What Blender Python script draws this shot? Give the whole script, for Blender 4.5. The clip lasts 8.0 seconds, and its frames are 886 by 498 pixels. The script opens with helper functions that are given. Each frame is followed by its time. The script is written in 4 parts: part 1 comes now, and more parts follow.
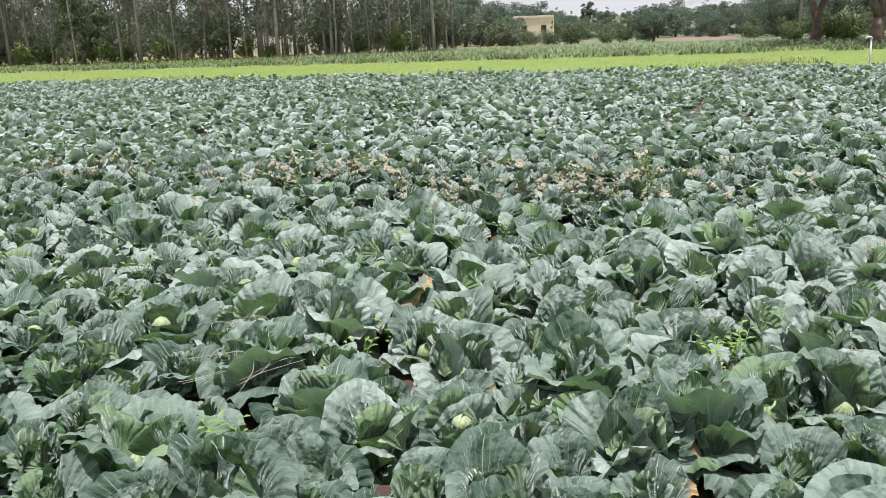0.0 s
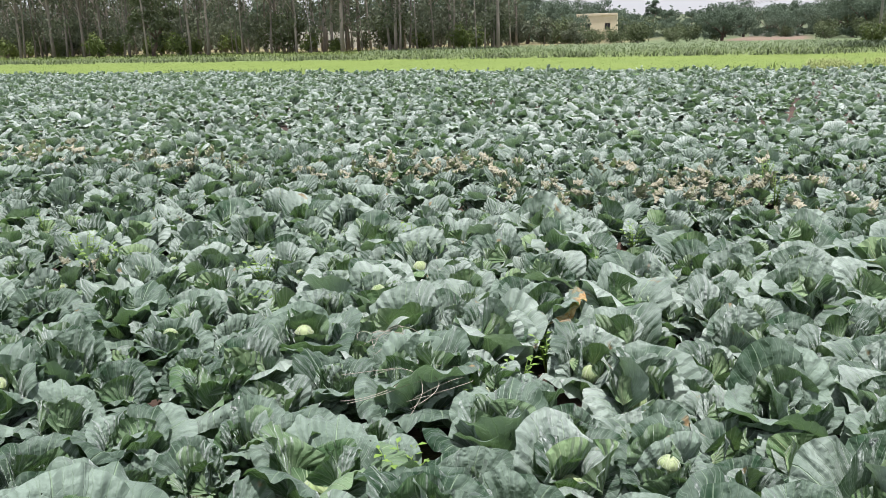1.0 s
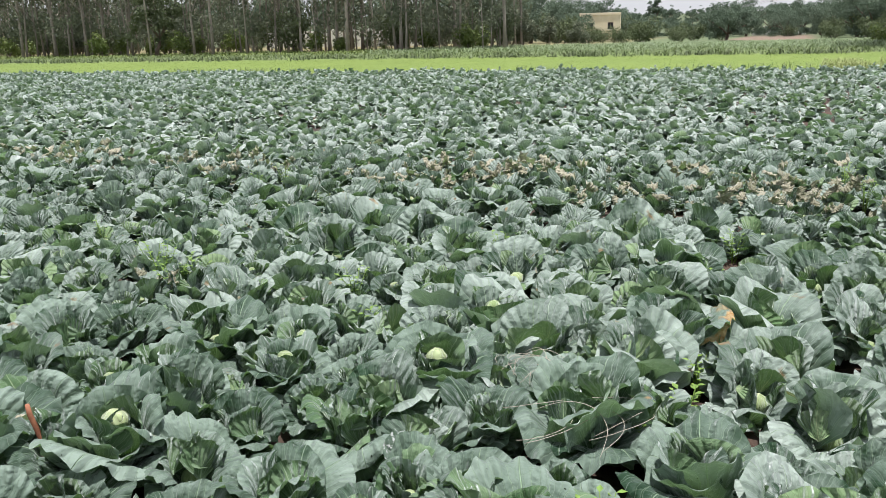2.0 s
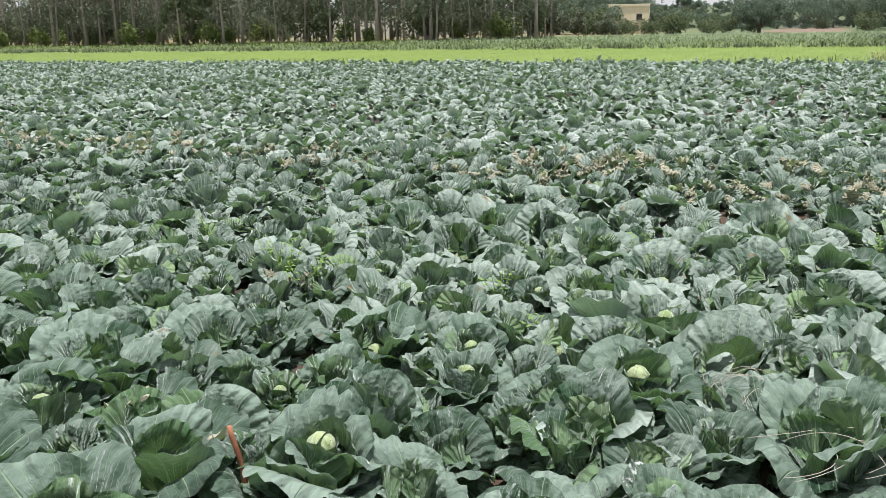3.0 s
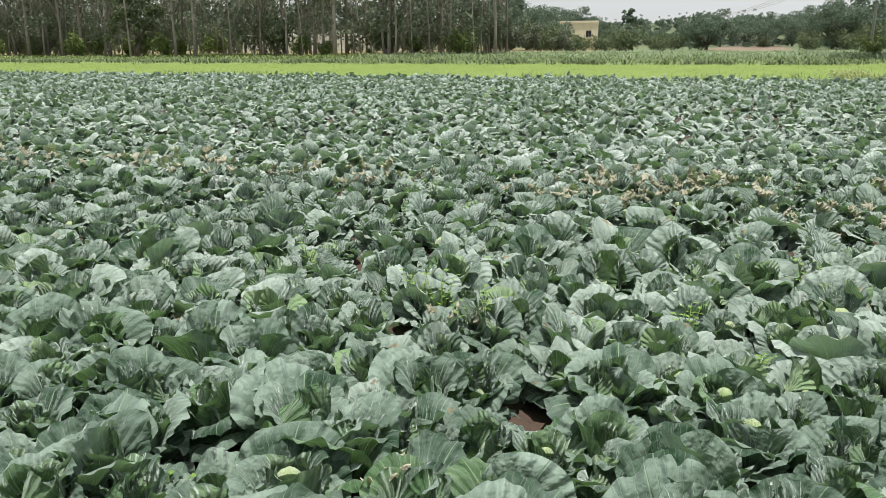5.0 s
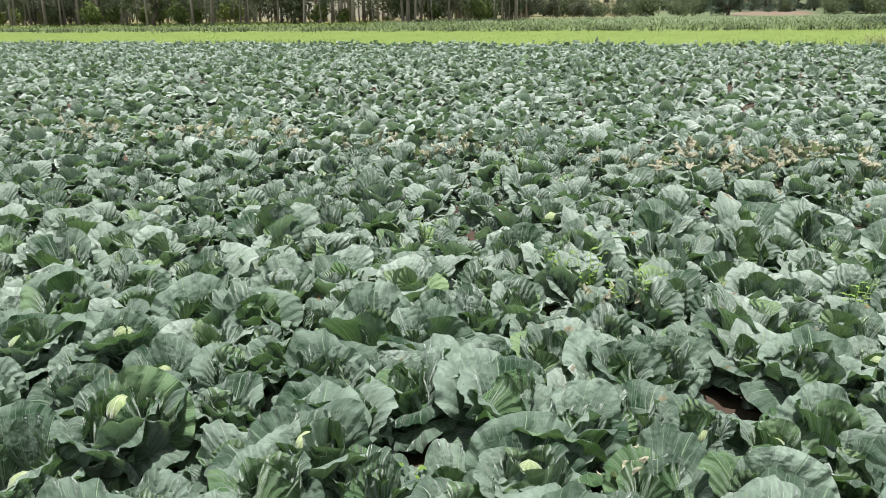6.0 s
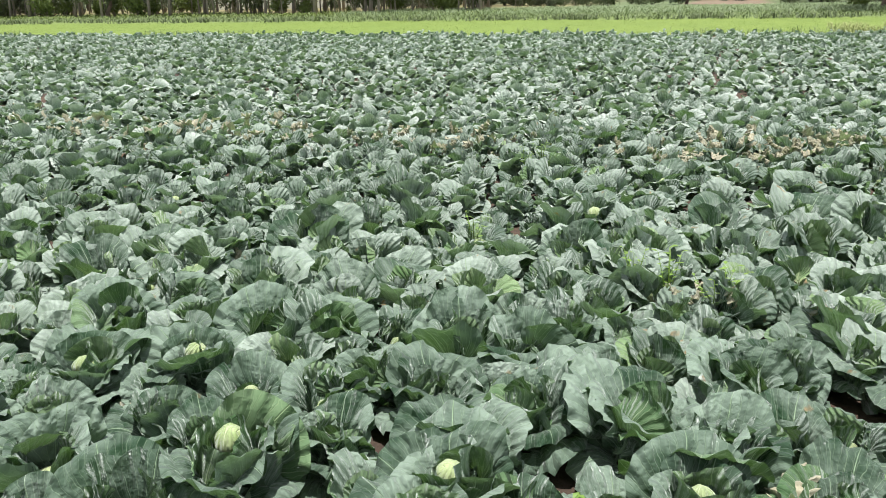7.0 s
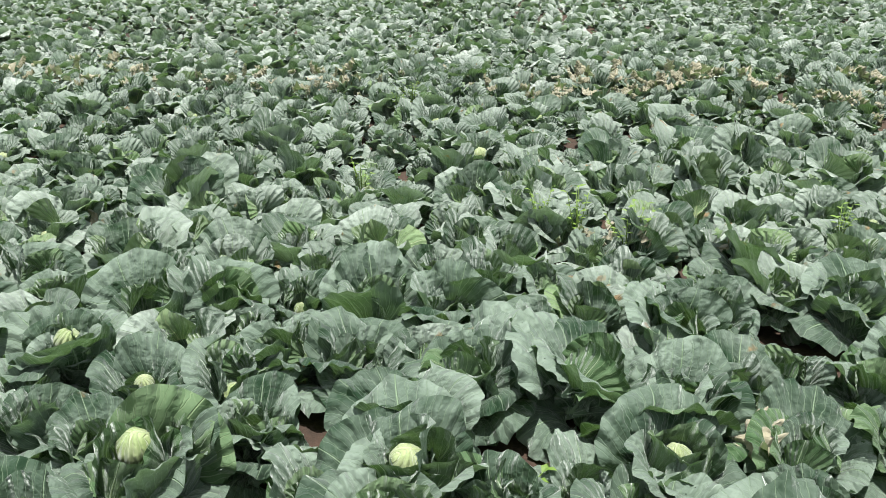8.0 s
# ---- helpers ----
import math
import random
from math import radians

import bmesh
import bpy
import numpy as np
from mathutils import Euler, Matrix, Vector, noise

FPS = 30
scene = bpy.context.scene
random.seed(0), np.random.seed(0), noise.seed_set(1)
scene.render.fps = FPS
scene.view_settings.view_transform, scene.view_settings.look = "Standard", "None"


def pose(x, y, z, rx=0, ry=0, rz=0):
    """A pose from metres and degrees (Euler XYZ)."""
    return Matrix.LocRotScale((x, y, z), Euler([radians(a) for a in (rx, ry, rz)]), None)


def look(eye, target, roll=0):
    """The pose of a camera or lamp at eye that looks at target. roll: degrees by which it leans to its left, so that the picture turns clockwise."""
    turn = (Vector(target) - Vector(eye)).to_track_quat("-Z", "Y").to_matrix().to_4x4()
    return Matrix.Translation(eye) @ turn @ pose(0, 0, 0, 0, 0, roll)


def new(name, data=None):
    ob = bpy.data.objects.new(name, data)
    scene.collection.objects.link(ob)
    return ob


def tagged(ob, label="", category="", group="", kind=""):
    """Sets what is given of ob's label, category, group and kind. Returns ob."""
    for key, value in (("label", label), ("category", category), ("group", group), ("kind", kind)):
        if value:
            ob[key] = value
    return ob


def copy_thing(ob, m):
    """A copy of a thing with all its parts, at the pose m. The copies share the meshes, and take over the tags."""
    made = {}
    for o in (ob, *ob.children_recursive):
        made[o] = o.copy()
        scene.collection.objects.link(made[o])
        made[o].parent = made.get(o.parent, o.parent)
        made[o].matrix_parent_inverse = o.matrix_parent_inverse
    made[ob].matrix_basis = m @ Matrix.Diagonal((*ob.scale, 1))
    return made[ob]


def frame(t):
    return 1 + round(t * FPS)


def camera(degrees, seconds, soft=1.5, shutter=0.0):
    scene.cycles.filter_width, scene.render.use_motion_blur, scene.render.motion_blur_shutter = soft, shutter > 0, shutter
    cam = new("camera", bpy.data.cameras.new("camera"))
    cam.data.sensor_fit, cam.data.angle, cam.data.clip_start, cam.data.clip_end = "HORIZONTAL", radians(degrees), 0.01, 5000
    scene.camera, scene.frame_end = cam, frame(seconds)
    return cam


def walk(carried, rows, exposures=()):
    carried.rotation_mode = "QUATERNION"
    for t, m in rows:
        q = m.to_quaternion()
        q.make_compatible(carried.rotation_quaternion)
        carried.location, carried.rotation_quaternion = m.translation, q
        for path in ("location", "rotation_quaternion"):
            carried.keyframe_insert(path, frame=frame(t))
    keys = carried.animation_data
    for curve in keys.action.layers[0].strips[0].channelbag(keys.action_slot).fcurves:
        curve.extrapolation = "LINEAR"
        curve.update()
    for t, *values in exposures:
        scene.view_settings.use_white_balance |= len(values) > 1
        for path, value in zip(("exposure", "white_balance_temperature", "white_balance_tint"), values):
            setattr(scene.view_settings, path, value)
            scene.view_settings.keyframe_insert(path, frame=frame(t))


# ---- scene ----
cam = camera(58.8, 8.0, soft=0.6)

PATH = [
    (0, (-0.032, 0.052, 1.486), (-0.073, 1.988, 0.985), -2.0),
    (0.5, (-0.243, 0.188, 1.494), (-0.384, 2.117, 0.986), -2.0),
    (1, (-0.507, 0.307, 1.485), (-0.68, 2.235, 0.98), -1.3),
    (1.2, (-0.632, 0.365, 1.483), (-0.789, 2.295, 0.983), -1.0),
    (2.3, (-1.301, 0.626, 1.481), (-1.481, 2.552, 0.973), -1.4),
    (2.5, (-1.45, 0.666, 1.476), (-1.644, 2.59, 0.967), -1.3),
    (3, (-1.768, 0.743, 1.49), (-1.986, 2.66, 0.964), -1.0),
    (3.5, (-2.083, 0.874, 1.506), (-2.347, 2.786, 0.982), -1.2),
    (4, (-2.393, 1.004, 1.489), (-2.54, 2.937, 0.995), -0.1),
    (4.2, (-2.502, 1.007, 1.496), (-2.583, 2.944, 1.004), -0.4),
    (5.3, (-3.099, 1.066, 1.492), (-3.18, 3.001, 0.994), -0.3),
    (5.5, (-3.242, 1.096, 1.498), (-3.324, 3.025, 0.974), -0.3),
    (6, (-3.575, 1.126, 1.51), (-3.684, 3.04, 0.94), -0.7),
    (6.5, (-3.882, 1.211, 1.519), (-4.039, 3.123, 0.952), -1.3),
    (7, (-4.1, 1.326, 1.504), (-4.11, 3.236, 0.91), -0.9),
    (7.5, (-4.223, 1.51, 1.475), (-4.013, 3.384, 0.811), -1.0),
    (8, (-4.325, 1.633, 1.446), (-3.953, 3.455, 0.712), -0.1),
]
walk(cam, [(t, look(eye, target, roll)) for t, eye, target, roll in PATH], [(0.0, 0.70, 6250, 17), (2.5, 0.60, 6250, 14), (4.0, 0.57, 6400, 11), (5.5, 0.55, 6480, 9), (6.5, 0.74, 6480, 9), (8.0, 0.73, 6560, 9)])

# ---- world, sun, exposure ----
SUN_TO = Vector((0.04, -0.08, 0.97)).normalized()
world = bpy.data.worlds.new("sky")
scene.world = world
world.use_nodes = True
wn = world.node_tree.nodes
sky = wn.new("ShaderNodeTexSky")
sky.sky_type = "NISHITA"
sky.sun_disc = False
sky.sun_elevation = math.asin(SUN_TO.z)
sky.sun_rotation = math.atan2(SUN_TO.x, SUN_TO.y)
sky.air_density, sky.dust_density = 1.0, 1.5
wn["Background"].inputs["Strength"].default_value = 0.086
cloud = wn.new("ShaderNodeTexNoise")
cloud.inputs["Scale"].default_value, cloud.inputs["Detail"].default_value = 2.2, 5.0
cover = wn.new("ShaderNodeMapRange")
cover.inputs[1].default_value, cover.inputs[2].default_value, cover.inputs[3].default_value, cover.inputs[4].default_value = 0.35, 0.65, 0.60, 0.90
veil = wn.new("ShaderNodeMix")
veil.data_type = "RGBA"
veil.inputs[7].default_value = (6.3, 6.4, 6.6, 1)
world.node_tree.links.new(cloud.outputs[0], cover.inputs[0])
world.node_tree.links.new(cover.outputs[0], veil.inputs[0])
world.node_tree.links.new(sky.outputs[0], veil.inputs[6])
world.node_tree.links.new(veil.outputs[2], wn["Background"].inputs["Color"])
sun = new("sun", bpy.data.lights.new("sun", "SUN"))
sun.data.energy, sun.data.angle, sun.data.color = 5.0, radians(1.0), (1.0, 0.97, 0.92)
sun.matrix_world = look(SUN_TO * 60, (0, 0, 0))


# ---- materials ----
class Nodes:
    """A short way to write a node material."""

    def __init__(self, name):
        self.mat = bpy.data.materials.new(name)
        self.mat.use_nodes = True
        self.tree = self.mat.node_tree
        self.bsdf = self.tree.nodes["Principled BSDF"]
        self.out = self.tree.nodes["Material Output"]

    def node(self, kind, **given):
        n = self.tree.nodes.new("ShaderNode" + kind)
        for key, value in given.items():
            if key == "operation":
                n.operation = value
            elif key == "data_type":
                n.data_type = value
            elif key == "feature":
                n.feature = value
            elif key == "blend_type":
                n.blend_type = value
        return n

    def put(self, socket, value):
        if isinstance(value, bpy.types.NodeSocket):
            self.tree.links.new(value, socket)
        else:
            socket.default_value = value

    def math(self, op, a, b=0.0, c=0.0):
        n = self.node("Math", operation=op)
        for i, v in enumerate((a, b, c)):
            self.put(n.inputs[i], v)
        return n.outputs[0]

    def mix(self, f, a, b):
        n = self.node("Mix", data_type="RGBA")
        self.put(n.inputs[0], f)
        for i, v in ((6, a), (7, b)):
            self.put(n.inputs[i], (*v, 1) if isinstance(v, tuple) and len(v) == 3 else v)
        return n.outputs[2]

    def noise(self, vector, scale, detail=3.0, rough=0.55):
        n = self.node("TexNoise")
        self.put(n.inputs["Vector"], vector)
        n.inputs["Scale"].default_value, n.inputs["Detail"].default_value, n.inputs["Roughness"].default_value = scale, detail, rough
        return n.outputs[0]

    def ramp(self, f, low, high):
        n = self.node("MapRange")
        self.put(n.inputs[0], f)
        n.inputs[1].default_value, n.inputs[2].default_value = low, high
        return n.outputs[0]

    def bump(self, height, strength, distance):
        n = self.node("Bump")
        n.inputs["Strength"].default_value, n.inputs["Distance"].default_value = strength, distance
        self.put(n.inputs["Height"], height)
        self.put(self.bsdf.inputs["Normal"], n.outputs[0])
        return n.outputs[0]

    def coords(self, which="Object"):
        return self.node("TexCoord").outputs[which]

    def lucent(self, share, colour, normal=None):
        """Lets some light through a thin sheet."""
        t = self.node("BsdfTranslucent")
        self.put(t.inputs[0], colour)
        m = self.node("MixShader")
        m.inputs[0].default_value = share
        self.tree.links.new(self.bsdf.outputs[0], m.inputs[1])
        self.tree.links.new(t.outputs[0], m.inputs[2])
        self.tree.links.new(m.outputs[0], self.out.inputs[0])


def leaf_material(name, islands, low, high, vein, bloom, rough=0.60, brown=0.0, through_light=0.22, relief=2.0, bumps=8.0, gnawed=False, wax_and_light=0.5, pucker=1.6, scorched=False, dusty=False, pleats=1.4):
    """Cabbage leaf: pale fanned veins, wax bloom that also paints far leaves brighter, blotches. Leaf UV: x across over
    its length + 0.5, y along.
    """
    n = Nodes(name)
    if islands:
        rnd = n.node("NewGeometry").outputs["Random Per Island"]
    else:
        rnd = n.node("ObjectInfo").outputs["Random"]
    uv = n.node("UVMap").outputs[0]
    split = n.node("SeparateXYZ")
    n.put(split.inputs[0], uv)
    across = n.math("ABSOLUTE", n.math("SUBTRACT", split.outputs[0], 0.5))
    along = split.outputs[1]
    shift = n.node("CombineXYZ")
    for i, k in enumerate((7.3, 13.1, 31.7)):
        n.put(shift.inputs[i], n.math("MULTIPLY", rnd, k))
    place = n.node("VectorMath", operation="ADD")
    n.put(place.inputs[0], uv)
    n.put(place.inputs[1], shift.outputs[0])
    place = place.outputs[0]
    wob = n.math("MULTIPLY", n.math("SUBTRACT", n.noise(place, 4.0, 2.0), 0.5), 0.16)
    fan = n.math("ADD", n.math("ARCTAN2", across, n.math("ADD", along, n.math("MULTIPLY", across, -0.25))), wob)
    reach = n.math("SQRT", n.math("ADD", n.math("MULTIPLY", across, across), n.math("MULTIPLY", along, along)))
    climb = n.math("ADD", n.math("SUBTRACT", along, n.math("MULTIPLY", across, n.math("ADD", 0.62, n.math("MULTIPLY", across, 0.9)))), n.math("MULTIPLY", wob, 0.55))
    saw = n.math("ABSOLUTE", n.math("SUBTRACT", n.math("FRACT", n.math("MULTIPLY", climb, 6.0)), 0.5))
    twig = n.math("ABSOLUTE", n.math("SUBTRACT", n.math("FRACT", n.math("ADD", n.math("MULTIPLY", fan, 9.0), n.math("MULTIPLY", reach, 1.7))), 0.5))
    feather = n.math("MULTIPLY", n.math("MULTIPLY", n.ramp(saw, 0.06, 0.012), 0.16), n.math("MULTIPLY", n.ramp(across, 0.45, 0.10), n.ramp(reach, 0.03, 0.12)))
    ray = n.math("ABSOLUTE", n.math("SUBTRACT", n.math("FRACT", n.math("MULTIPLY", fan, 3.7)), 0.5))
    ray = n.math("MULTIPLY", n.ramp(n.math("MULTIPLY", ray, reach), 0.023, 0.008), n.ramp(reach, 1.1, 0.5))
    side = n.math("MAXIMUM", feather, n.math("MULTIPLY", ray, 0.95))
    side = n.math("MAXIMUM", side, n.math("MULTIPLY", n.math("MULTIPLY", n.ramp(n.math("MULTIPLY", twig, reach), 0.045, 0.012), n.ramp(reach, 0.28, 0.50)), 0.42))
    flutes = n.math("MULTIPLY", n.math("COSINE", n.math("MULTIPLY", fan, 23.25)), n.math("MULTIPLY", reach, reach))
    rib = n.ramp(n.math("SUBTRACT", across, n.math("MULTIPLY", n.math("SUBTRACT", 1.0, along), 0.015)), 0.008, 0.0)
    net = n.node("TexVoronoi", feature="DISTANCE_TO_EDGE")
    n.put(net.inputs["Vector"], place)
    net.inputs["Scale"].default_value = 21.0
    mesh_line = n.ramp(net.outputs["Distance"], 0.09, 0.01)
    veins = n.math("MAXIMUM", n.math("MULTIPLY", side, 0.95), n.math("MAXIMUM", rib, n.math("MULTIPLY", mesh_line, 0.02)))
    blotch = n.noise(place, 2.2, 2.0)
    fine = n.noise(place, 26.0, 3.0)
    tone = n.math("ADD", n.math("MULTIPLY", n.math("SUBTRACT", rnd, 0.5), 1.2), n.math("ADD", n.math("MULTIPLY", n.math("SUBTRACT", blotch, 0.5), 1.2), 0.5))
    base = n.mix(n.ramp(tone, 0.0, 1.0), low, high)
    base = n.mix(n.math("MULTIPLY", n.ramp(n.math("ADD", blotch, n.math("MULTIPLY", fine, 0.15)), 0.42, 0.85), 0.45), base, bloom)
    base = n.mix(n.math("MULTIPLY", n.math("MULTIPLY", n.ramp(reach, 0.35, 0.9), n.ramp(n.math("ADD", n.math("MULTIPLY", blotch, 0.4), n.math("MULTIPLY", rnd, 0.6)), 0.30, 0.72)), wax_and_light), base, bloom)
    base = n.mix(n.math("MULTIPLY", n.ramp(reach, 0.42, 0.0), 0.45), base, vein)
    base = n.mix(veins, base, vein)
    if brown:
        spot = n.ramp(n.math("ADD", n.noise(place, 2.3, 3.0), n.math("MULTIPLY", along, 0.10)), 0.74 - 0.1 * brown, 0.80 - 0.1 * brown)
        base = n.mix(spot, base, (0.25, 0.175, 0.09))
    if scorched:
        edge = n.ramp(n.math("ADD", n.math("MULTIPLY", n.noise(place, 3.0, 4.0), 0.9), reach), 1.22, 1.34)
        base = n.mix(edge, base, n.mix(n.ramp(fine, 0.4, 0.6), (0.34, 0.19, 0.07), (0.46, 0.34, 0.17)))
    if dusty:
        dust = n.ramp(n.math("ADD", n.noise(place, 9.0, 6.0, 0.7), n.math("MULTIPLY", n.noise(place, 2.5, 2.0), 0.5)), 0.78, 0.86)
        base = n.mix(n.math("MULTIPLY", dust, 0.85), base, (0.62, 0.64, 0.62))
    if gnawed:
        # Gnawed spots are painted near black for the dark seen through a leaf.
        bite = n.node("TexVoronoi")
        n.put(bite.inputs["Vector"], place)
        bite.inputs["Scale"].default_value = 11.0
        hole_paint = n.math("MULTIPLY", n.ramp(n.math("ADD", bite.outputs["Distance"], n.math("MULTIPLY", n.noise(place, 7.0, 2.0), 0.5)), 0.31, 0.29), n.ramp(rnd, 0.78, 0.80))
        base = n.mix(hole_paint, base, (0.012, 0.016, 0.010))
    n.put(n.bsdf.inputs["Base Color"], base)
    n.put(n.bsdf.inputs["Roughness"], n.math("ADD", rough, n.math("MULTIPLY", fine, 0.18)))
    n.bsdf.inputs["Specular IOR Level"].default_value = 0.27
    n.bsdf.inputs["Sheen Weight"].default_value, n.bsdf.inputs["Sheen Roughness"].default_value = 0.35, 0.35
    n.bsdf.inputs["Sheen Tint"].default_value = (0.9, 1.0, 0.95, 1)
    height = n.math("ADD", n.math("MULTIPLY", veins, -0.7), n.math("ADD", n.math("MULTIPLY", mesh_line, -0.06), n.math("ADD", n.math("ADD", n.math("MULTIPLY", flutes, pleats), n.math("MULTIPLY", n.noise(place, bumps, 2.0), relief)), n.math("MULTIPLY", fine, 0.2))))
    cells = n.node("TexVoronoi", feature="SMOOTH_F1")
    n.put(cells.inputs["Vector"], place)
    cells.inputs["Scale"].default_value = 15.0
    height = n.math("ADD", height, n.math("MULTIPLY", cells.outputs["Distance"], -pucker))
    n.bump(height, 0.75, 0.008)
    n.lucent(through_light, n.mix(0.6, base, (0.20, 0.40, 0.08)))
    return n.mat


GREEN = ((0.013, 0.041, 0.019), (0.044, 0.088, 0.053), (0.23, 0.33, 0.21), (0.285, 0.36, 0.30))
# Far leaves painted brighter than GREEN, for light caught at a grazing view.
FAR_LIT_GREEN = ((0.022, 0.062, 0.030), (0.112, 0.185, 0.125), (0.32, 0.42, 0.29), (0.51, 0.57, 0.525))
mat_leaf = leaf_material("cabbage_leaf", False, *GREEN, brown=-0.8, gnawed=True, relief=2.2, wax_and_light=0.60, pucker=0.9)
mat_leaf_scorched = leaf_material("cabbage_leaf_scorched", False, *GREEN, relief=2.2, pucker=0.9, scorched=True)
mat_leaf_dusty = leaf_material("cabbage_leaf_dusty", False, *GREEN, relief=2.2, pucker=0.9, dusty=True)
mat_leaf_far = leaf_material("cabbage_leaf_far", True, *FAR_LIT_GREEN, brown=-0.2, relief=5.0, bumps=6.5, wax_and_light=1.0, pleats=1.7)
# Halfway between the two, so the painted brightening grows with distance.
MID_GREEN = [tuple((a + b) / 2 for a, b in zip(p, q)) for p, q in zip(GREEN, FAR_LIT_GREEN)]
mat_leaf_mid = leaf_material("cabbage_leaf_mid", True, *MID_GREEN, brown=-0.2, relief=2.8, bumps=7.0, wax_and_light=0.75, pleats=1.7, pucker=0.8)
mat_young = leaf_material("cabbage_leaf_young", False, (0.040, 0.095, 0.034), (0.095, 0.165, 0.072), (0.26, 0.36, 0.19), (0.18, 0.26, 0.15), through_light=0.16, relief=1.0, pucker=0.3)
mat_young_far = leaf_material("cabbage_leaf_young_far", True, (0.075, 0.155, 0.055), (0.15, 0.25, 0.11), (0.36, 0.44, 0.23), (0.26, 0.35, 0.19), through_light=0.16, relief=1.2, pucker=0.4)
mat_head = leaf_material("cabbage_head", False, (0.20, 0.29, 0.10), (0.33, 0.41, 0.19), (0.42, 0.48, 0.28), (0.38, 0.43, 0.26), rough=0.4, through_light=0.04, relief=0.6, pucker=0.1)
mat_head_far = leaf_material("cabbage_head_far", True, (0.20, 0.29, 0.10), (0.33, 0.41, 0.19), (0.42, 0.48, 0.28), (0.38, 0.43, 0.26), rough=0.4, through_light=0.04, relief=0.6, pucker=0.1)
mat_dry = leaf_material("cabbage_leaf_dry", False, (0.17, 0.17, 0.095), (0.44, 0.40, 0.28), (0.42, 0.39, 0.28), (0.52, 0.49, 0.38), rough=0.75, relief=1.0, pucker=0.5)
mat_dry_far = leaf_material("cabbage_leaf_dry_far", True, (0.17, 0.17, 0.095), (0.44, 0.40, 0.28), (0.42, 0.39, 0.28), (0.52, 0.49, 0.38), rough=0.75, relief=1.0, pucker=0.5)


def plain(name, low, high, rough=0.8, scale=6.0, bump=0.3, size=0.02, islands=False, objects=False, lucent=0.0):
    n = Nodes(name)
    where = n.coords()
    coarse, fine = n.noise(where, scale, 4.0), n.noise(where, scale * 7, 3.0)
    tone = n.math("ADD", n.math("MULTIPLY", coarse, 0.65), n.math("MULTIPLY", fine, 0.35))
    f = n.ramp(tone, 0.34, 0.66)
    if islands or objects:
        rnd = n.node("NewGeometry").outputs["Random Per Island"] if islands else n.node("ObjectInfo").outputs["Random"]
        f = n.math("ADD", n.math("MULTIPLY", f, 0.4), n.math("MULTIPLY", rnd, 0.6))
    colour = n.mix(f, low, high)
    n.put(n.bsdf.inputs["Base Color"], colour)
    n.bsdf.inputs["Roughness"].default_value = rough
    n.bump(tone, bump, size)
    if lucent:
        n.lucent(lucent, colour)
    return n.mat


mat_bark = plain("pale_bark", (0.13, 0.11, 0.095), (0.44, 0.39, 0.34), 0.9, 2.5, 0.6, 0.03, objects=True)
mat_bark_dark = plain("dark_bark", (0.06, 0.045, 0.036), (0.21, 0.155, 0.12), 0.9, 3.0, 0.8, 0.05)
# Grove foliage is lightened, its colour standing in for distance haze.
mat_gum = plain("grove_foliage", (0.085, 0.105, 0.065), (0.18, 0.205, 0.135), 0.85, 1.0, 0.0, islands=True, lucent=0.35)
mat_scrub = plain("scrub_foliage", (0.060, 0.085, 0.04), (0.14, 0.17, 0.08), 0.85, 1.0, 0.0, islands=True, lucent=0.35)
mat_bright_scrub = plain("bright_scrub_foliage", (0.06, 0.10, 0.02), (0.18, 0.23, 0.055), 0.6, 1.0, 0.0, islands=True, lucent=0.2)
# Broad-tree foliage is paled, distance haze put into its colour.
mat_broad = plain("broad_tree_foliage", (0.075, 0.110, 0.075), (0.150, 0.200, 0.135), 0.85, 1.0, 0.0, islands=True, lucent=0.35)
mat_grass = plain("grass_blades", (0.09, 0.14, 0.02), (0.15, 0.205, 0.036), 0.7, 1.0, 0.0, islands=True, lucent=0.25)
mat_weed = plain("weed_leaves", (0.085, 0.125, 0.04), (0.16, 0.205, 0.085), 0.6, 1.0, 0.0, islands=True, lucent=0.25)
mat_sorghum = plain("sorghum_leaves", (0.10, 0.15, 0.055), (0.22, 0.275, 0.15), 0.5, 1.0, 0.0, islands=True, lucent=0.25)
mat_weed_bright = plain("bright_weed_leaves", (0.11, 0.20, 0.03), (0.20, 0.32, 0.06), 0.5, 20.0, 0.2, 0.003, lucent=0.25)
mat_straw = plain("dry_straw", (0.26, 0.23, 0.18), (0.42, 0.38, 0.31), 0.7, 30.0, 0.2, 0.002)
mat_stick = plain("red_brown_stick", (0.20, 0.07, 0.035), (0.38, 0.16, 0.08), 0.7, 30.0, 0.4, 0.003)
mat_plaster = plain("cream_plaster", (0.66, 0.58, 0.41), (0.80, 0.73, 0.56), 0.9, 0.8, 0.2, 0.01)
mat_white = plain("whitewash", (0.55, 0.54, 0.50), (0.78, 0.77, 0.73), 0.9, 0.7, 0.2, 0.01)
mat_dark_pane = plain("dark_pane", (0.02, 0.022, 0.025), (0.04, 0.045, 0.05), 0.15, 2.0, 0.0)
mat_cable = plain("cable", (0.25, 0.25, 0.25), (0.35, 0.35, 0.35), 0.5, 2.0, 0.0)
mat_pipe = plain("white_pipe", (0.50, 0.48, 0.43), (0.74, 0.72, 0.66), 0.45, 8.0, 0.1, 0.004)
mat_concrete = plain("concrete", (0.22, 0.21, 0.19), (0.36, 0.34, 0.31), 0.9, 2.0, 0.3, 0.01)

# the field's rows run along ALONG, its far edge along ACROSS
ALONG, ACROSS = Vector((0.33, 0.944, 0.0)), Vector((0.944, -0.33, 0.0))
EDGE = 34.6


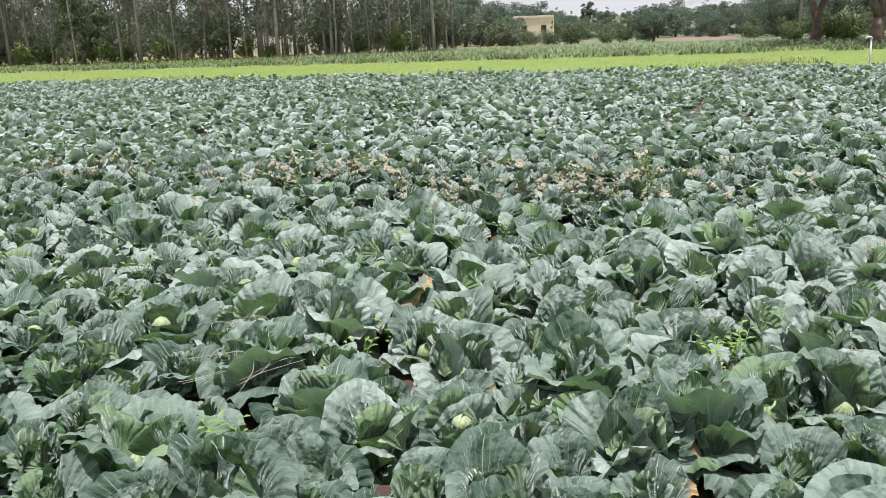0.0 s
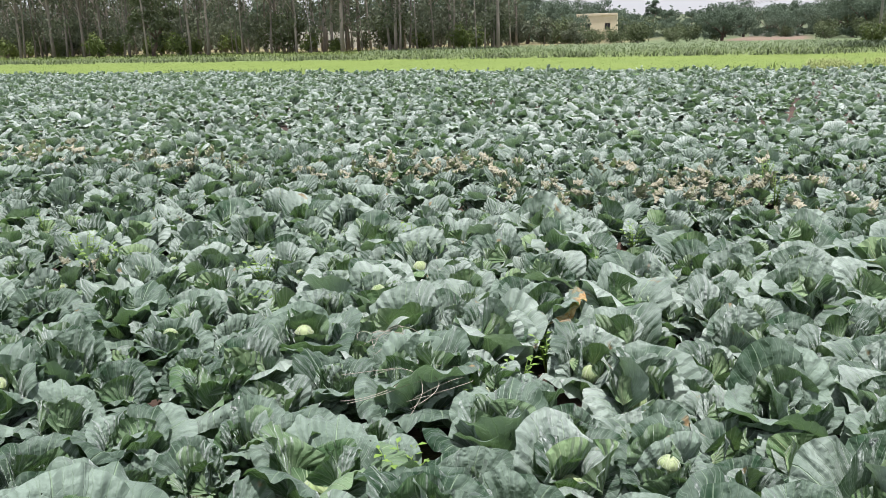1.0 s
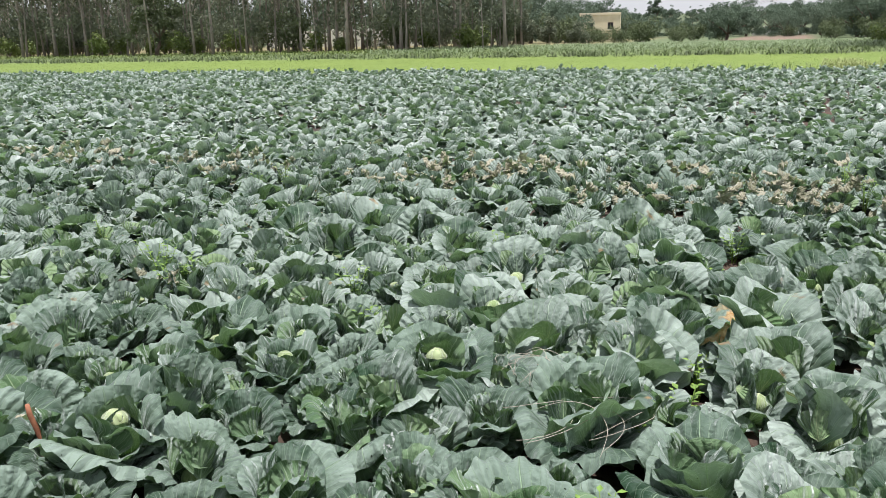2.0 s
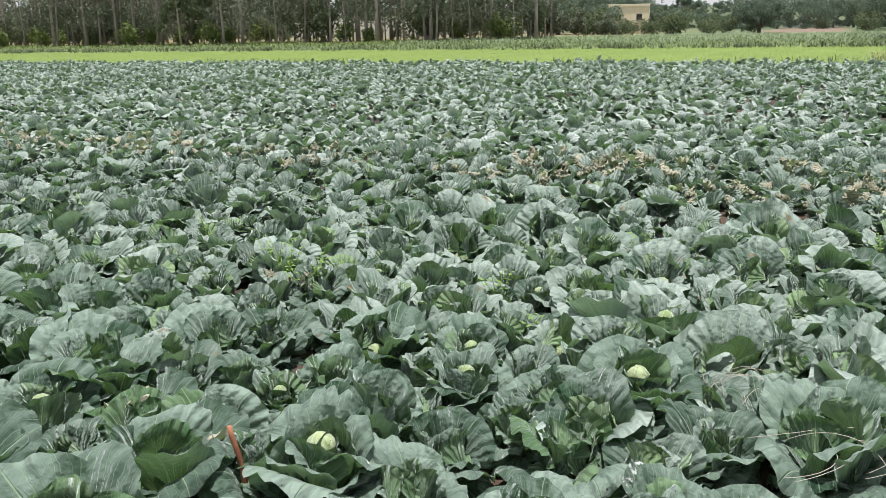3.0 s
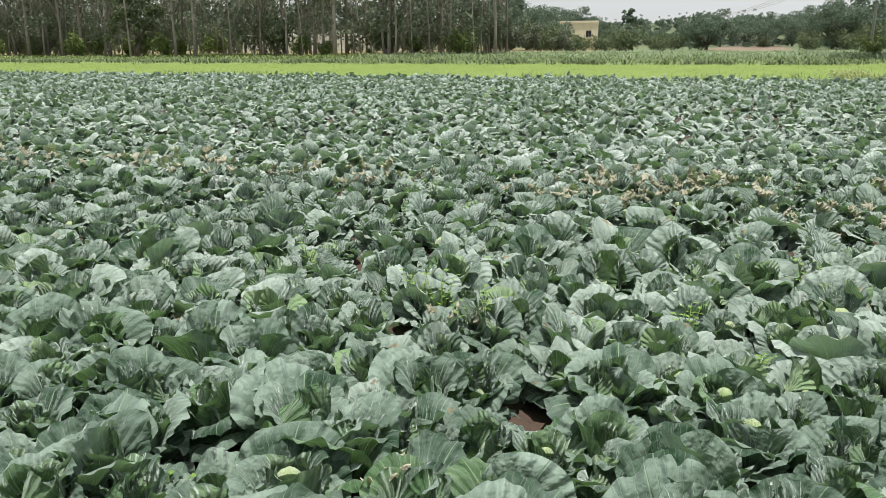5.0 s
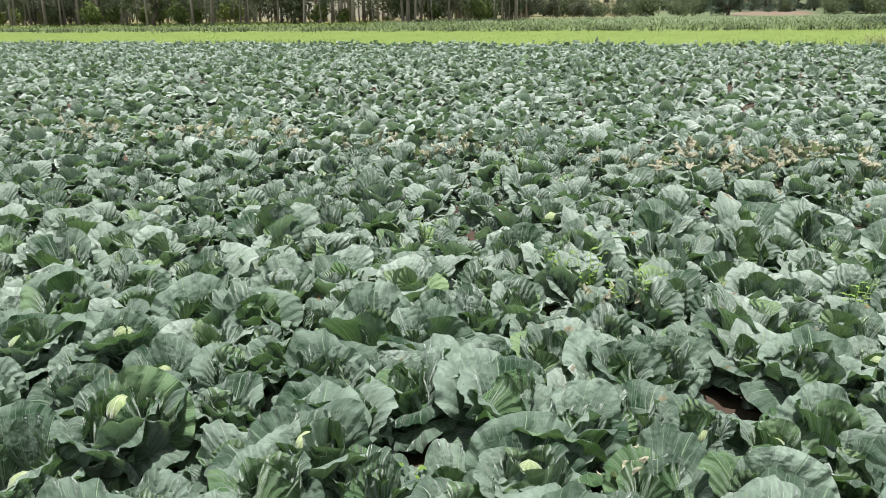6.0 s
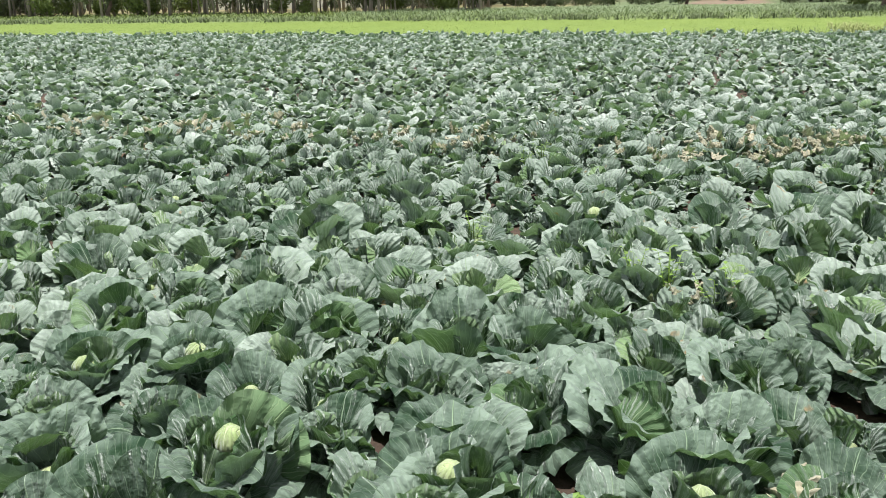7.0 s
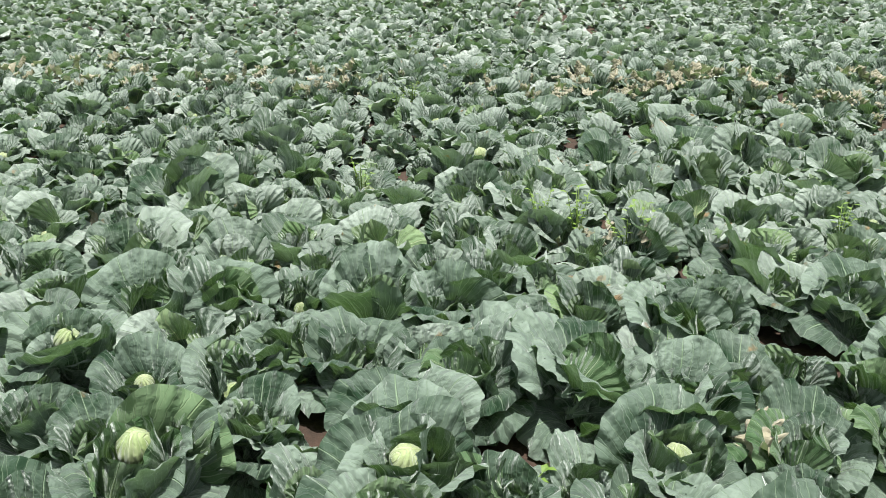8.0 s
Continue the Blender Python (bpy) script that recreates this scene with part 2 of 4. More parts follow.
def rise(d):
    """Height of the ground, by the distance along the rows."""
    steps = ((-1e5, 0.08), (33, 0.08), (44, 0.64), (52, 0.80), (60, 0.88), (90, 1.1), (140, 1.6), (220, 3.8), (320, 8.0), (450, 15.0), (1e5, 15.0))
    for (a, za), (b, zb) in zip(steps, steps[1:]):
        if d <= b:
            return za + (zb - za) * (d - a) / (b - a)


def spot(s, d, z=0.0):
    p = ACROSS * s + ALONG * d
    return Vector((p.x, p.y, rise(d) + z))


def ground_material():
    n = Nodes("field_ground")
    where = n.node("NewGeometry").outputs["Position"]
    dot = n.node("VectorMath", operation="DOT_PRODUCT")
    n.put(dot.inputs[0], where)
    dot.inputs[1].default_value = ALONG
    d = n.math("ADD", dot.outputs["Value"], n.math("MULTIPLY", n.math("SUBTRACT", n.noise(where, 0.8, 4.0), 0.5), 2.2))
    dot2 = n.node("VectorMath", operation="DOT_PRODUCT")
    n.put(dot2.inputs[0], where)
    dot2.inputs[1].default_value = ACROSS
    s = dot2.outputs["Value"]
    big, mid, fine = n.noise(where, 0.7, 4.0), n.noise(where, 6.0, 5.0), n.noise(where, 45.0, 4.0)
    soil = n.mix(n.ramp(n.math("ADD", n.math("MULTIPLY", mid, 0.6), n.math("MULTIPLY", fine, 0.4)), 0.35, 0.65), (0.024, 0.016, 0.011), (0.062, 0.037, 0.025))
    soil = n.mix(n.ramp(big, 0.5, 0.75), soil, (0.10, 0.058, 0.034))
    lawn = n.mix(n.ramp(n.math("ADD", n.math("MULTIPLY", big, 0.5), n.math("MULTIPLY", mid, 0.5)), 0.3, 0.7), (0.09, 0.14, 0.02), (0.145, 0.20, 0.036))
    rough_grass = n.mix(n.ramp(mid, 0.3, 0.7), (0.08, 0.13, 0.03), (0.17, 0.22, 0.06))
    litter = n.mix(n.ramp(mid, 0.3, 0.7), (0.10, 0.09, 0.045), (0.26, 0.23, 0.10))
    plough = n.mix(n.ramp(mid, 0.3, 0.7), (0.12, 0.085, 0.058), (0.20, 0.145, 0.10))
    colour = n.mix(n.ramp(d, 34.0, 34.8), soil, lawn)
    colour = n.mix(n.ramp(d, 43.0, 44.0), colour, rough_grass)
    colour = n.mix(n.ramp(d, 58.0, 64.0), colour, n.mix(n.ramp(mid, 0.3, 0.7), (0.06, 0.09, 0.035), (0.12, 0.155, 0.065)))
    colour = n.mix(n.math("MULTIPLY", n.ramp(d, 54.0, 58.0), n.ramp(s, -19.0, -23.0)), colour, litter)
    bare = n.math("MULTIPLY", n.math("MULTIPLY", n.ramp(d, 88.0, 90.0), n.ramp(d, 142.0, 138.0)), n.math("MULTIPLY", n.ramp(s, -10.0, -8.5), n.ramp(s, 0.5, -1.0)))
    colour = n.mix(bare, colour, plough)
    colour = n.mix(n.ramp(d, 115.0, 150.0), colour, n.mix(n.ramp(mid, 0.3, 0.7), (0.04, 0.06, 0.025), (0.09, 0.11, 0.045)))
    n.put(n.bsdf.inputs["Base Color"], colour)
    n.bsdf.inputs["Roughness"].default_value = 0.95
    n.bump(n.math("ADD", mid, n.math("MULTIPLY", fine, 0.5)), 0.8, 0.03)
    return n.mat


# ---- mesh helpers ----
def smooth(mesh):
    mesh.polygons.foreach_set("use_smooth", [True] * len(mesh.polygons))
    return mesh


def part(name, bm, material, parent=None, label=""):
    """Links a bmesh, or a finished mesh, as one object under a thing."""
    if isinstance(bm, bmesh.types.BMesh):
        mesh = bpy.data.meshes.new(name)
        bm.to_mesh(mesh)
        bm.free()
    else:
        mesh = bm
    if material and not mesh.materials:
        mesh.materials.append(material)
    ob = new(name, mesh)
    ob.parent = parent
    return tagged(ob, label)


def mesh_of(name, verts, faces, material=None, uv=None, slots=None, materials=()):
    """A mesh from arrays; faces is an (n, 4) or (n, 3) array."""
    verts, faces = np.asarray(verts, np.float32), np.asarray(faces, np.int32)
    mesh = bpy.data.meshes.new(name)
    k = faces.shape[1]
    mesh.vertices.add(len(verts))
    mesh.vertices.foreach_set("co", verts.ravel())
    mesh.loops.add(faces.size)
    mesh.loops.foreach_set("vertex_index", faces.ravel())
    mesh.polygons.add(len(faces))
    mesh.polygons.foreach_set("loop_start", np.arange(0, faces.size, k, dtype=np.int32))
    mesh.polygons.foreach_set("loop_total", np.full(len(faces), k, np.int32))
    for m in ((material,) if material else materials):
        mesh.materials.append(m)
    if slots is not None:
        mesh.polygons.foreach_set("material_index", np.asarray(slots, np.int32))
    if uv is not None:
        layer = mesh.uv_layers.new(name="UVMap")
        layer.data.foreach_set("uv", np.asarray(uv, np.float32)[faces.ravel()].ravel())
    mesh.update(calc_edges=True)
    mesh.validate()
    return smooth(mesh)


def tube(bm, points, radii, sides=8):
    """A tapered, bent tube through the points."""
    rings = []
    pts = [Vector(p) for p in points]
    for i, p in enumerate(pts):
        way = (pts[min(i + 1, len(pts) - 1)] - pts[max(i - 1, 0)]).normalized()
        a = way.orthogonal().normalized()
        if i:
            a = (last - way * last.dot(way)).normalized()
        last = a
        b = way.cross(a)
        rings.append([bm.verts.new(p + (a * math.cos(q) + b * math.sin(q)) * radii[i]) for q in (2 * math.pi * k / sides for k in range(sides))])
    for r0, r1 in zip(rings, rings[1:]):
        for k in range(sides):
            f = bm.faces.new((r0[k], r0[(k + 1) % sides], r1[(k + 1) % sides], r1[k]))
            f.smooth = True
    bm.faces.new(rings[-1])
    bm.faces.new(rings[0][::-1])
    return bm


def block(bm, lo, hi, bevel=0.0):
    """A box between two corners."""
    made = bmesh.ops.create_cube(bm, size=1.0, matrix=Matrix.LocRotScale([(a + b) / 2 for a, b in zip(lo, hi)], None, [b - a for a, b in zip(lo, hi)]))
    if bevel:
        edges = {e for v in made["verts"] for e in v.link_edges}
        bmesh.ops.bevel(bm, geom=list(edges), offset=bevel, segments=1, affect="EDGES")
    return bm


# ---- ground ----
def build_ground():
    rng = np.random.default_rng(3)
    s_line = np.unique(np.concatenate((-np.geomspace(60, 3500, 12), np.linspace(-60, 40, 41), np.linspace(-8, 4, 121), np.geomspace(40, 3500, 12))))
    d_line = np.unique(np.concatenate(([-3000, -800, -200, -60, -20, -6], np.linspace(-2, 10, 121), np.linspace(10, 70, 61), np.linspace(70, 250, 31), np.geomspace(250, 4000, 12))))
    ss, dd = np.meshgrid(s_line, d_line)
    lump = 0.018 * np.sin(ss * 5.1 + 2 * np.sin(dd * 2.3)) * np.sin(dd * 4.3 + 1.3 * np.sin(ss * 3.7)) + 0.014 * rng.standard_normal(ss.shape)
    lump = np.where((dd > -2) & (dd < 12) & (ss > -9) & (ss < 5), lump, 0)
    z = np.vectorize(rise)(dd) + lump
    verts = np.stack((0.944 * ss + 0.33 * dd, -0.33 * ss + 0.944 * dd, z), -1).reshape(-1, 3)
    n, m = len(d_line), len(s_line)
    i = (np.arange(n - 1)[:, None] * m + np.arange(m - 1)[None, :]).ravel()
    faces = np.stack((i, i + 1, i + m + 1, i + m), -1)
    ob = part("ground", mesh_of("ground", verts, faces, ground_material()), None)
    tagged(ob, "red-brown field soil passing into a mown grass strip", "ground", kind="structure")


build_ground()


# ---- cabbages ----
def leaf_arrays(kind, seed, nu, nv):
    """Vertices, quads and UV of one leaf that grows from the origin along +y, its upper side up."""
    r = np.random.default_rng(seed)
    length, width, first, last, cup, wave = {
        "outer": (0.30, 0.165, 46, -34, -0.22, 0.015),
        "middle": (0.28, 0.165, 74, -16, -0.20, 0.015),
        "upright": (0.26, 0.155, 90, 48, 0.20, 0.008),
        "wrapper": (0.20, 0.125, 96, 122, 0.62, 0.005),
        "collar": (0.31, 0.170, 62, -14, 0.02, 0.013),
        "bowl": (0.285, 0.170, 84, 34, 0.22, 0.012),
        "fan": (0.305, 0.180, 80, 40, 0.08, 0.013),
        "withered": (0.20, 0.115, 56, -62, 0.25, 0.026),
    }[kind]
    length *= r.uniform(0.9, 1.1)
    width *= r.uniform(0.88, 1.12)
    cup += r.normal(0, 0.16)
    last += r.uniform(-24, 24)
    p, q = np.meshgrid(np.linspace(-1, 1, nu + 1), np.linspace(-1, 1, nv + 1))
    U, V = p * np.sqrt(1 - q * q / 2), 0.5 + 0.5 * q * np.sqrt(1 - p * p / 2)
    rim = np.clip(np.hypot(U, 2 * V - 1), 0, 1)
    round_it = np.arctan2(U, 2 * V - 1)
    turns = np.linspace(0, 1, 60)
    bend = np.radians(first + (last - first) * turns ** (2.2 if kind in ("collar", "bowl", "fan") else 1.35))
    run, climb = np.cumsum(np.cos(bend)) * length / 60, np.cumsum(np.sin(bend)) * length / 60
    y, z, A = np.interp(V, turns, run), np.interp(V, turns, climb), np.interp(V, turns, bend)
    open_out = np.clip(V / 0.40, 0, 1)
    H = width * (0.26 + 0.74 * open_out * open_out * (3 - 2 * open_out))
    ph = r.uniform(0, 6.28, 10)
    lobes = 1 + 0.035 * np.sin(3 * round_it + ph[0]) * rim + 0.022 * np.sin(8 * round_it + ph[1]) * rim ** 4
    x = U * H * lobes
    side = np.clip(np.abs(U) * H / width, 0, 1)
    lift = cup * H * side ** 2
    # the thin margin rolls back and waves; the blade puckers between the ribs
    margin = np.clip((rim - 0.62) / 0.38, 0, 1) ** 2
    lift = lift - r.uniform(0.0, 0.030) * margin
    lift = lift + wave * margin * (np.sin(r.uniform(5, 8) * round_it + ph[2]) + 0.7 * np.sin(r.uniform(10, 14) * round_it + ph[3]))
    fan = np.arctan2(np.abs(x) / length, V - 0.25 * np.abs(x) / length + 1e-6)
    reach = np.hypot(x / length, V)
    fine = nu > 12
    lift = lift + (0.0065 if fine else 0.005) * np.cos(23.25 * fan + 0.8 * np.sin(ph[3] + 3 * U)) * reach ** 2 * np.clip(side * 3, 0, 1)
    crumple = 0.0035 if fine else 0.011
    lift = lift + crumple * (np.sin(U * 7 + ph[4] + 2 * V) * np.sin(V * 10 + ph[5] + U) + 0.5 * np.sin(U * 15 + ph[8]) * np.sin(V * 19 + ph[9])) * np.clip(rim * 2, 0, 1)
    lift = lift - 0.012 * np.exp(-(U / 0.12) ** 2) * (1 - V)
    if kind == "withered":
        lift = lift + 0.03 * np.sin(U * 7 + ph[6]) * np.sin(V * 12 + ph[7])
    fold = r.uniform(0, 0.10) * np.clip(V - 0.55, 0, 1) * np.clip(U * r.choice((-1, 1)), 0, 1) ** 2 * 0.9
    sag = -0.05 * r.uniform(0.3, 1.4) * side ** 2 * V ** 2 if kind in ("outer", "middle") else 0
    curl = np.radians(r.uniform(-20, 20)) * V
    Y = y - np.sin(A) * lift
    Z = z + np.cos(A) * lift + sag - fold
    X = x * np.cos(curl) - lift * np.sin(curl) + 0.03 * np.sin(2.5 * V + ph[6]) * V
    Z = Z + x * np.sin(curl)
    verts = np.stack((X, Y, Z), -1).reshape(-1, 3)
    uv = np.stack((x / length + 0.5, V), -1).reshape(-1, 2)
    i = (np.arange(nv)[:, None] * (nu + 1) + np.arange(nu)[None, :]).ravel()
    return verts, np.stack((i, i + 1, i + nu + 2, i + nu + 1), -1), uv


def head_arrays(seed, nu, nv):
    """A round cabbage head with overlapping leaf edges."""
    r = np.random.default_rng(seed)
    a, b = np.meshgrid(np.linspace(0, 2 * np.pi, nu + 1)[:-1], np.linspace(0.02, np.pi * 0.86, nv + 1))
    swirl = (a / (2 * np.pi) * 3 + b * 0.55 + r.uniform()) % 1
    radius = 0.088 * (1 + 0.10 * swirl - 0.04 * np.cos(3 * a + 1) * np.sin(b) + 0.02 * np.sin(7 * a + 4 * b))
    verts = np.stack((radius * np.sin(b) * np.cos(a), radius * np.sin(b) * np.sin(a), 0.90 * radius * np.cos(b)), -1).reshape(-1, 3)
    uv = np.stack((0.5 + 0.30 * np.sin(b) * np.cos(1.5 * a), 0.15 + 0.30 * np.sin(b) * np.sin(1.5 * a) + 0.25 * b), -1).reshape(-1, 2)
    i, j = np.meshgrid(np.arange(nv), np.arange(nu), indexing="ij")
    k = (j + 1) % nu
    faces = np.stack((i * nu + j, (i + 1) * nu + j, (i + 1) * nu + k, i * nu + k), -1).reshape(-1, 4)
    return verts, faces, uv


KINDS = ("outer", "middle", "upright", "wrapper", "collar", "bowl", "fan", "withered")
FINE, PLAIN, COARSE, FAR, FARTHEST = (16, 16), (9, 9), (5, 5), (4, 3), (3, 2)
shapes = {(k, size, i): leaf_arrays(k, 11 * i + 77 * KINDS.index(k), *size) for k in KINDS for size in (FINE, PLAIN, COARSE, FAR, FARTHEST) for i in range(7)}
heads = {(size, i): head_arrays(i, size[0], max(4, size[1] // 2)) for size in (FINE, PLAIN, COARSE, FAR, FARTHEST) for i in range(3)}
leaf_meshes, head_meshes = {}, {}


def leaf_mesh(kind, size, i, material):
    key = (kind, size, i, material.name)
    if key not in leaf_meshes:
        verts, faces, uv = shapes[kind, size, i]
        leaf_meshes[key] = mesh_of("leaf", verts, faces, material, uv)
    return leaf_meshes[key]


def recipe(rng, sickness, many, close, marks, fine):
    """The leaves of one plant: kind, shape, colour, place on the plant. marks: h an open heart, c a cupped leaf before it, p pale leaves, r a round pale leaf and a curled one, b a scorched leaf, d a dusty one."""
    made = []
    turn = rng.uniform(0, 6.28)
    open_out = rng.normal(0, 7)
    fresh = 0.55 if "p" in marks else 0.30 if rng.uniform() < 0.14 else 0.04

    def leaf(kind, colour, turn, out, low, tilt, roll, twist, size, wide=1.0):
        m = Matrix.Rotation(turn - 1.571, 4, "Z") @ Matrix.Translation((0, out, low)) @ pose(0, 0, 0, tilt, roll, twist) @ Matrix.Diagonal((size * wide, size, size, 1))
        made.append((kind, int(rng.integers(7)), colour, m))

    if fine:
        counts = (("outer", 6), ("collar", int(rng.integers(6, 9))), ("bowl", int(rng.integers(4, 7))), ("wrapper", 4))
    elif close:
        counts = (("outer", 7), ("collar", 10), ("bowl", 7), ("upright", 2))
    else:
        counts = (("outer", 9 if many else 7), ("middle", 10 if many else 9), ("upright", 2 if many else 1))
    for kind, count in counts:
        for k in range(count):
            turn += 6.283 / count + rng.normal(0, 0.22)
            colour = "green"
            shape = kind
            if kind in ("wrapper", "bowl") and math.sin(turn) < ((-0.1 if kind == "wrapper" else -0.35) if "h" in marks else -0.8):
                continue
            if rng.uniform() < sickness * (0.9 if kind == "outer" else 0.6):
                colour, shape = "dry", "withered"
            elif kind == "wrapper" or rng.uniform() < (fresh if close and kind != "collar" else 0.15 * fresh if close else 0.012):
                colour = "young"
            out = {"outer": 0.030, "collar": 0.035, "bowl": 0.055, "middle": 0.032, "upright": 0.040, "wrapper": 0.075}[kind] * rng.uniform(0.8, 1.3)
            low = {"outer": 0.030, "collar": 0.045, "bowl": 0.085, "middle": 0.055, "upright": 0.085, "wrapper": 0.135}[kind]
            tilt = open_out + rng.normal(0, 12) if close else rng.normal(-14, 15)
            size = rng.uniform(0.54, 0.86) if fine else rng.uniform(0.34, 0.66) if close else rng.uniform(0.36, 0.72) if many else rng.uniform(0.40, 0.72)
            leaf(shape, colour, turn, out, low, tilt, rng.normal(0, 15), rng.normal(0, 14), size, rng.uniform(0.88, 1.12))
        turn += 0.5
    if close:
        for k in range(int(rng.integers(2, 4)) if fine else 1):
            leaf("fan", "young" if "p" in marks and k == 0 else "green", 1.571 + rng.uniform(-1.1, 1.1), 0.06, 0.075, rng.normal(-12, 9), rng.normal(0, 12), rng.normal(0, 12), rng.uniform(0.72, 0.95) if fine else rng.uniform(0.5, 0.78))
    if "h" in marks:
        for k in range(5):
            leaf("wrapper", "young" if k % 2 else "green", -1.571 + 0.62 * (k - 2) + rng.normal(0, 0.15), 0.078, 0.085, rng.normal(-4, 5), rng.normal(0, 9), rng.normal(0, 9), rng.uniform(0.66, 0.88), 1.2)
        for k in range(2):
            leaf("upright", "green", -1.571 + rng.uniform(-0.3, 0.3) + 1.1 * (k - 0.5), 0.085, 0.05, rng.normal(-12, 6), rng.normal(0, 8), rng.normal(0, 8), rng.uniform(0.66, 0.80), 1.2)
    if "r" in marks:
        leaf("fan", "young", -1.95, 0.03, 0.06, -16, 0, 6, 0.86)
        leaf("withered", "dry", -0.8, 0.15, 0.10, -4, 12, 15, 0.70)
    if "b" in marks:
        leaf("fan", "scorched", rng.uniform(-0.9, 0.3), 0.06, 0.06, -14, rng.normal(0, 10), 0, 0.80)
    if "d" in marks:
        leaf("fan", "dusty", 1.5, 0.08, 0.10, -34, 4, 0, 0.85)
    if "c" in marks:
        for k in range(int(rng.integers(1, 3))):
            leaf("bowl", "green", -1.571 + rng.uniform(-0.55, 0.55), 0.065, 0.045, rng.normal(-14, 9), rng.normal(0, 12), rng.normal(0, 12), rng.uniform(0.78, 0.98), 1.12)
    for k in range(int(sickness * 9)):
        m = Matrix.Rotation(rng.uniform(0, 6.28), 4, "Z") @ Matrix.Translation((0, rng.uniform(0.02, 0.14), rng.uniform(0.16, 0.33))) @ pose(0, 0, 0, rng.normal(10, 25), rng.normal(0, 30), 0) @ Matrix.Diagonal((*(rng.uniform(0.35, 0.75, 3)), 1))
        made.append(("withered", int(rng.integers(7)), "dry", m))
    return made


# the plants that stand nearest, bed by bed: x, y, size, marks
near_plants = []


def bed(*plants):
    near_plants.extend(plants)


bed((-6.33, 4.82, 1.14, ""))
bed((-5.21, 3.09, 0.88, ""), (-5.29, 3.36, 1.05, "c"), (-5.61, 3.84, 0.85, ""), (-5.41, 3.89, 1.23, "h"), (-5.50, 4.37, 1.26, ""), (-5.36, 4.72, 0.98, ""))
bed((-4.33, 3.17, 0.80, "b"), (-5.09, 3.28, 0.81, ""), (-4.74, 3.30, 1.24, "hp"), (-4.47, 3.48, 0.94, "c"), (-4.79, 3.79, 0.89, "h"), (-4.35, 3.91, 0.93, "cb"), (-5.04, 4.01, 1.09, "ch"), (-4.51, 4.09, 0.80, ""), (-4.62, 4.28, 1.04, ""), (-4.81, 4.34, 1.15, "c"), (-4.33, 4.34, 0.80, ""), (-5.19, 4.52, 0.94, "c"), (-4.30, 4.84, 1.02, "c"))
bed((-3.46, 3.07, 1.12, "h"), (-3.67, 3.08, 0.80, ""), (-4.09, 3.18, 1.24, "h"), (-4.04, 3.39, 1.05, ""), (-3.54, 3.49, 1.32, "c"), (-3.52, 3.86, 0.99, ""), (-3.83, 4.06, 1.05, "c"), (-4.08, 4.17, 1.21, "c"), (-3.61, 4.31, 0.96, "c"), (-3.43, 4.57, 0.92, "c"), (-3.96, 4.83, 1.00, "c"), (-3.59, 4.99, 0.87, ""), (-3.90, 5.05, 0.91, ""))
bed((-2.89, 2.73, 1.21, ""), (-2.80, 3.04, 0.93, "p"), (-3.08, 3.08, 0.97, "p"), (-3.29, 3.28, 1.15, "pr"), (-2.68, 3.33, 0.82, "hp"), (-2.83, 3.49, 0.80, "c"), (-3.10, 3.77, 1.12, "c"), (-2.89, 3.88, 0.90, ""), (-2.74, 4.12, 0.80, "p"), (-3.04, 4.23, 0.84, ""), (-2.50, 4.28, 1.10, ""), (-3.39, 4.30, 0.80, "c"), (-2.51, 4.51, 0.80, ""), (-2.59, 4.86, 0.83, "h"))
bed((-1.94, 2.33, 1.02, ""), (-1.78, 2.54, 1.06, "c"), (-2.37, 2.79, 1.32, "ch"), (-2.02, 2.96, 0.96, ""), (-1.64, 2.96, 1.06, "p"), (-2.30, 3.10, 1.13, "ch"), (-1.81, 3.20, 0.80, ""), (-1.69, 3.37, 0.88, ""), (-2.48, 3.40, 0.94, "cp"), (-2.00, 3.43, 1.04, "h"), (-1.78, 3.62, 0.80, ""), (-2.00, 3.73, 0.98, "h"), (-2.40, 3.79, 1.26, ""), (-1.64, 3.90, 0.92, ""), (-2.10, 3.92, 0.91, "h"), (-2.22, 4.41, 0.80, ""), (-1.72, 4.56, 0.83, "h"))
bed((-1.32, 2.14, 0.80, "p"), (-1.09, 2.33, 1.32, "p"), (-1.46, 2.42, 0.80, ""), (-0.97, 2.59, 0.84, ""), (-1.40, 2.64, 0.90, "pd"), (-0.86, 2.96, 1.32, "c"), (-1.19, 3.04, 0.89, "c"), (-0.91, 3.29, 0.93, ""), (-1.38, 3.38, 1.27, "h"), (-1.51, 3.62, 0.80, ""), (-1.18, 4.05, 1.23, "hc"), (-1.41, 4.17, 1.13, "c"), (-0.80, 4.26, 1.03, ""), (-1.23, 4.29, 1.02, "c"), (-0.88, 4.46, 1.01, ""), (-1.30, 4.76, 0.89, ""), (-1.05, 4.88, 1.13, ""))
bed((-0.17, 2.15, 0.81, "p"), (-0.04, 2.47, 1.04, "h"), (-0.56, 2.66, 1.06, "c"), (-0.30, 2.71, 0.80, ""), (-0.43, 2.93, 0.82, ""), (0.16, 3.07, 0.80, ""), (-0.61, 3.55, 1.25, "c"), (-0.41, 3.78, 1.27, "b"), (0.15, 4.25, 1.17, ""), (-0.27, 4.45, 1.07, "c"), (0.02, 4.48, 0.80, ""), (-0.20, 4.79, 1.27, ""), (0.06, 5.26, 0.83, ""))
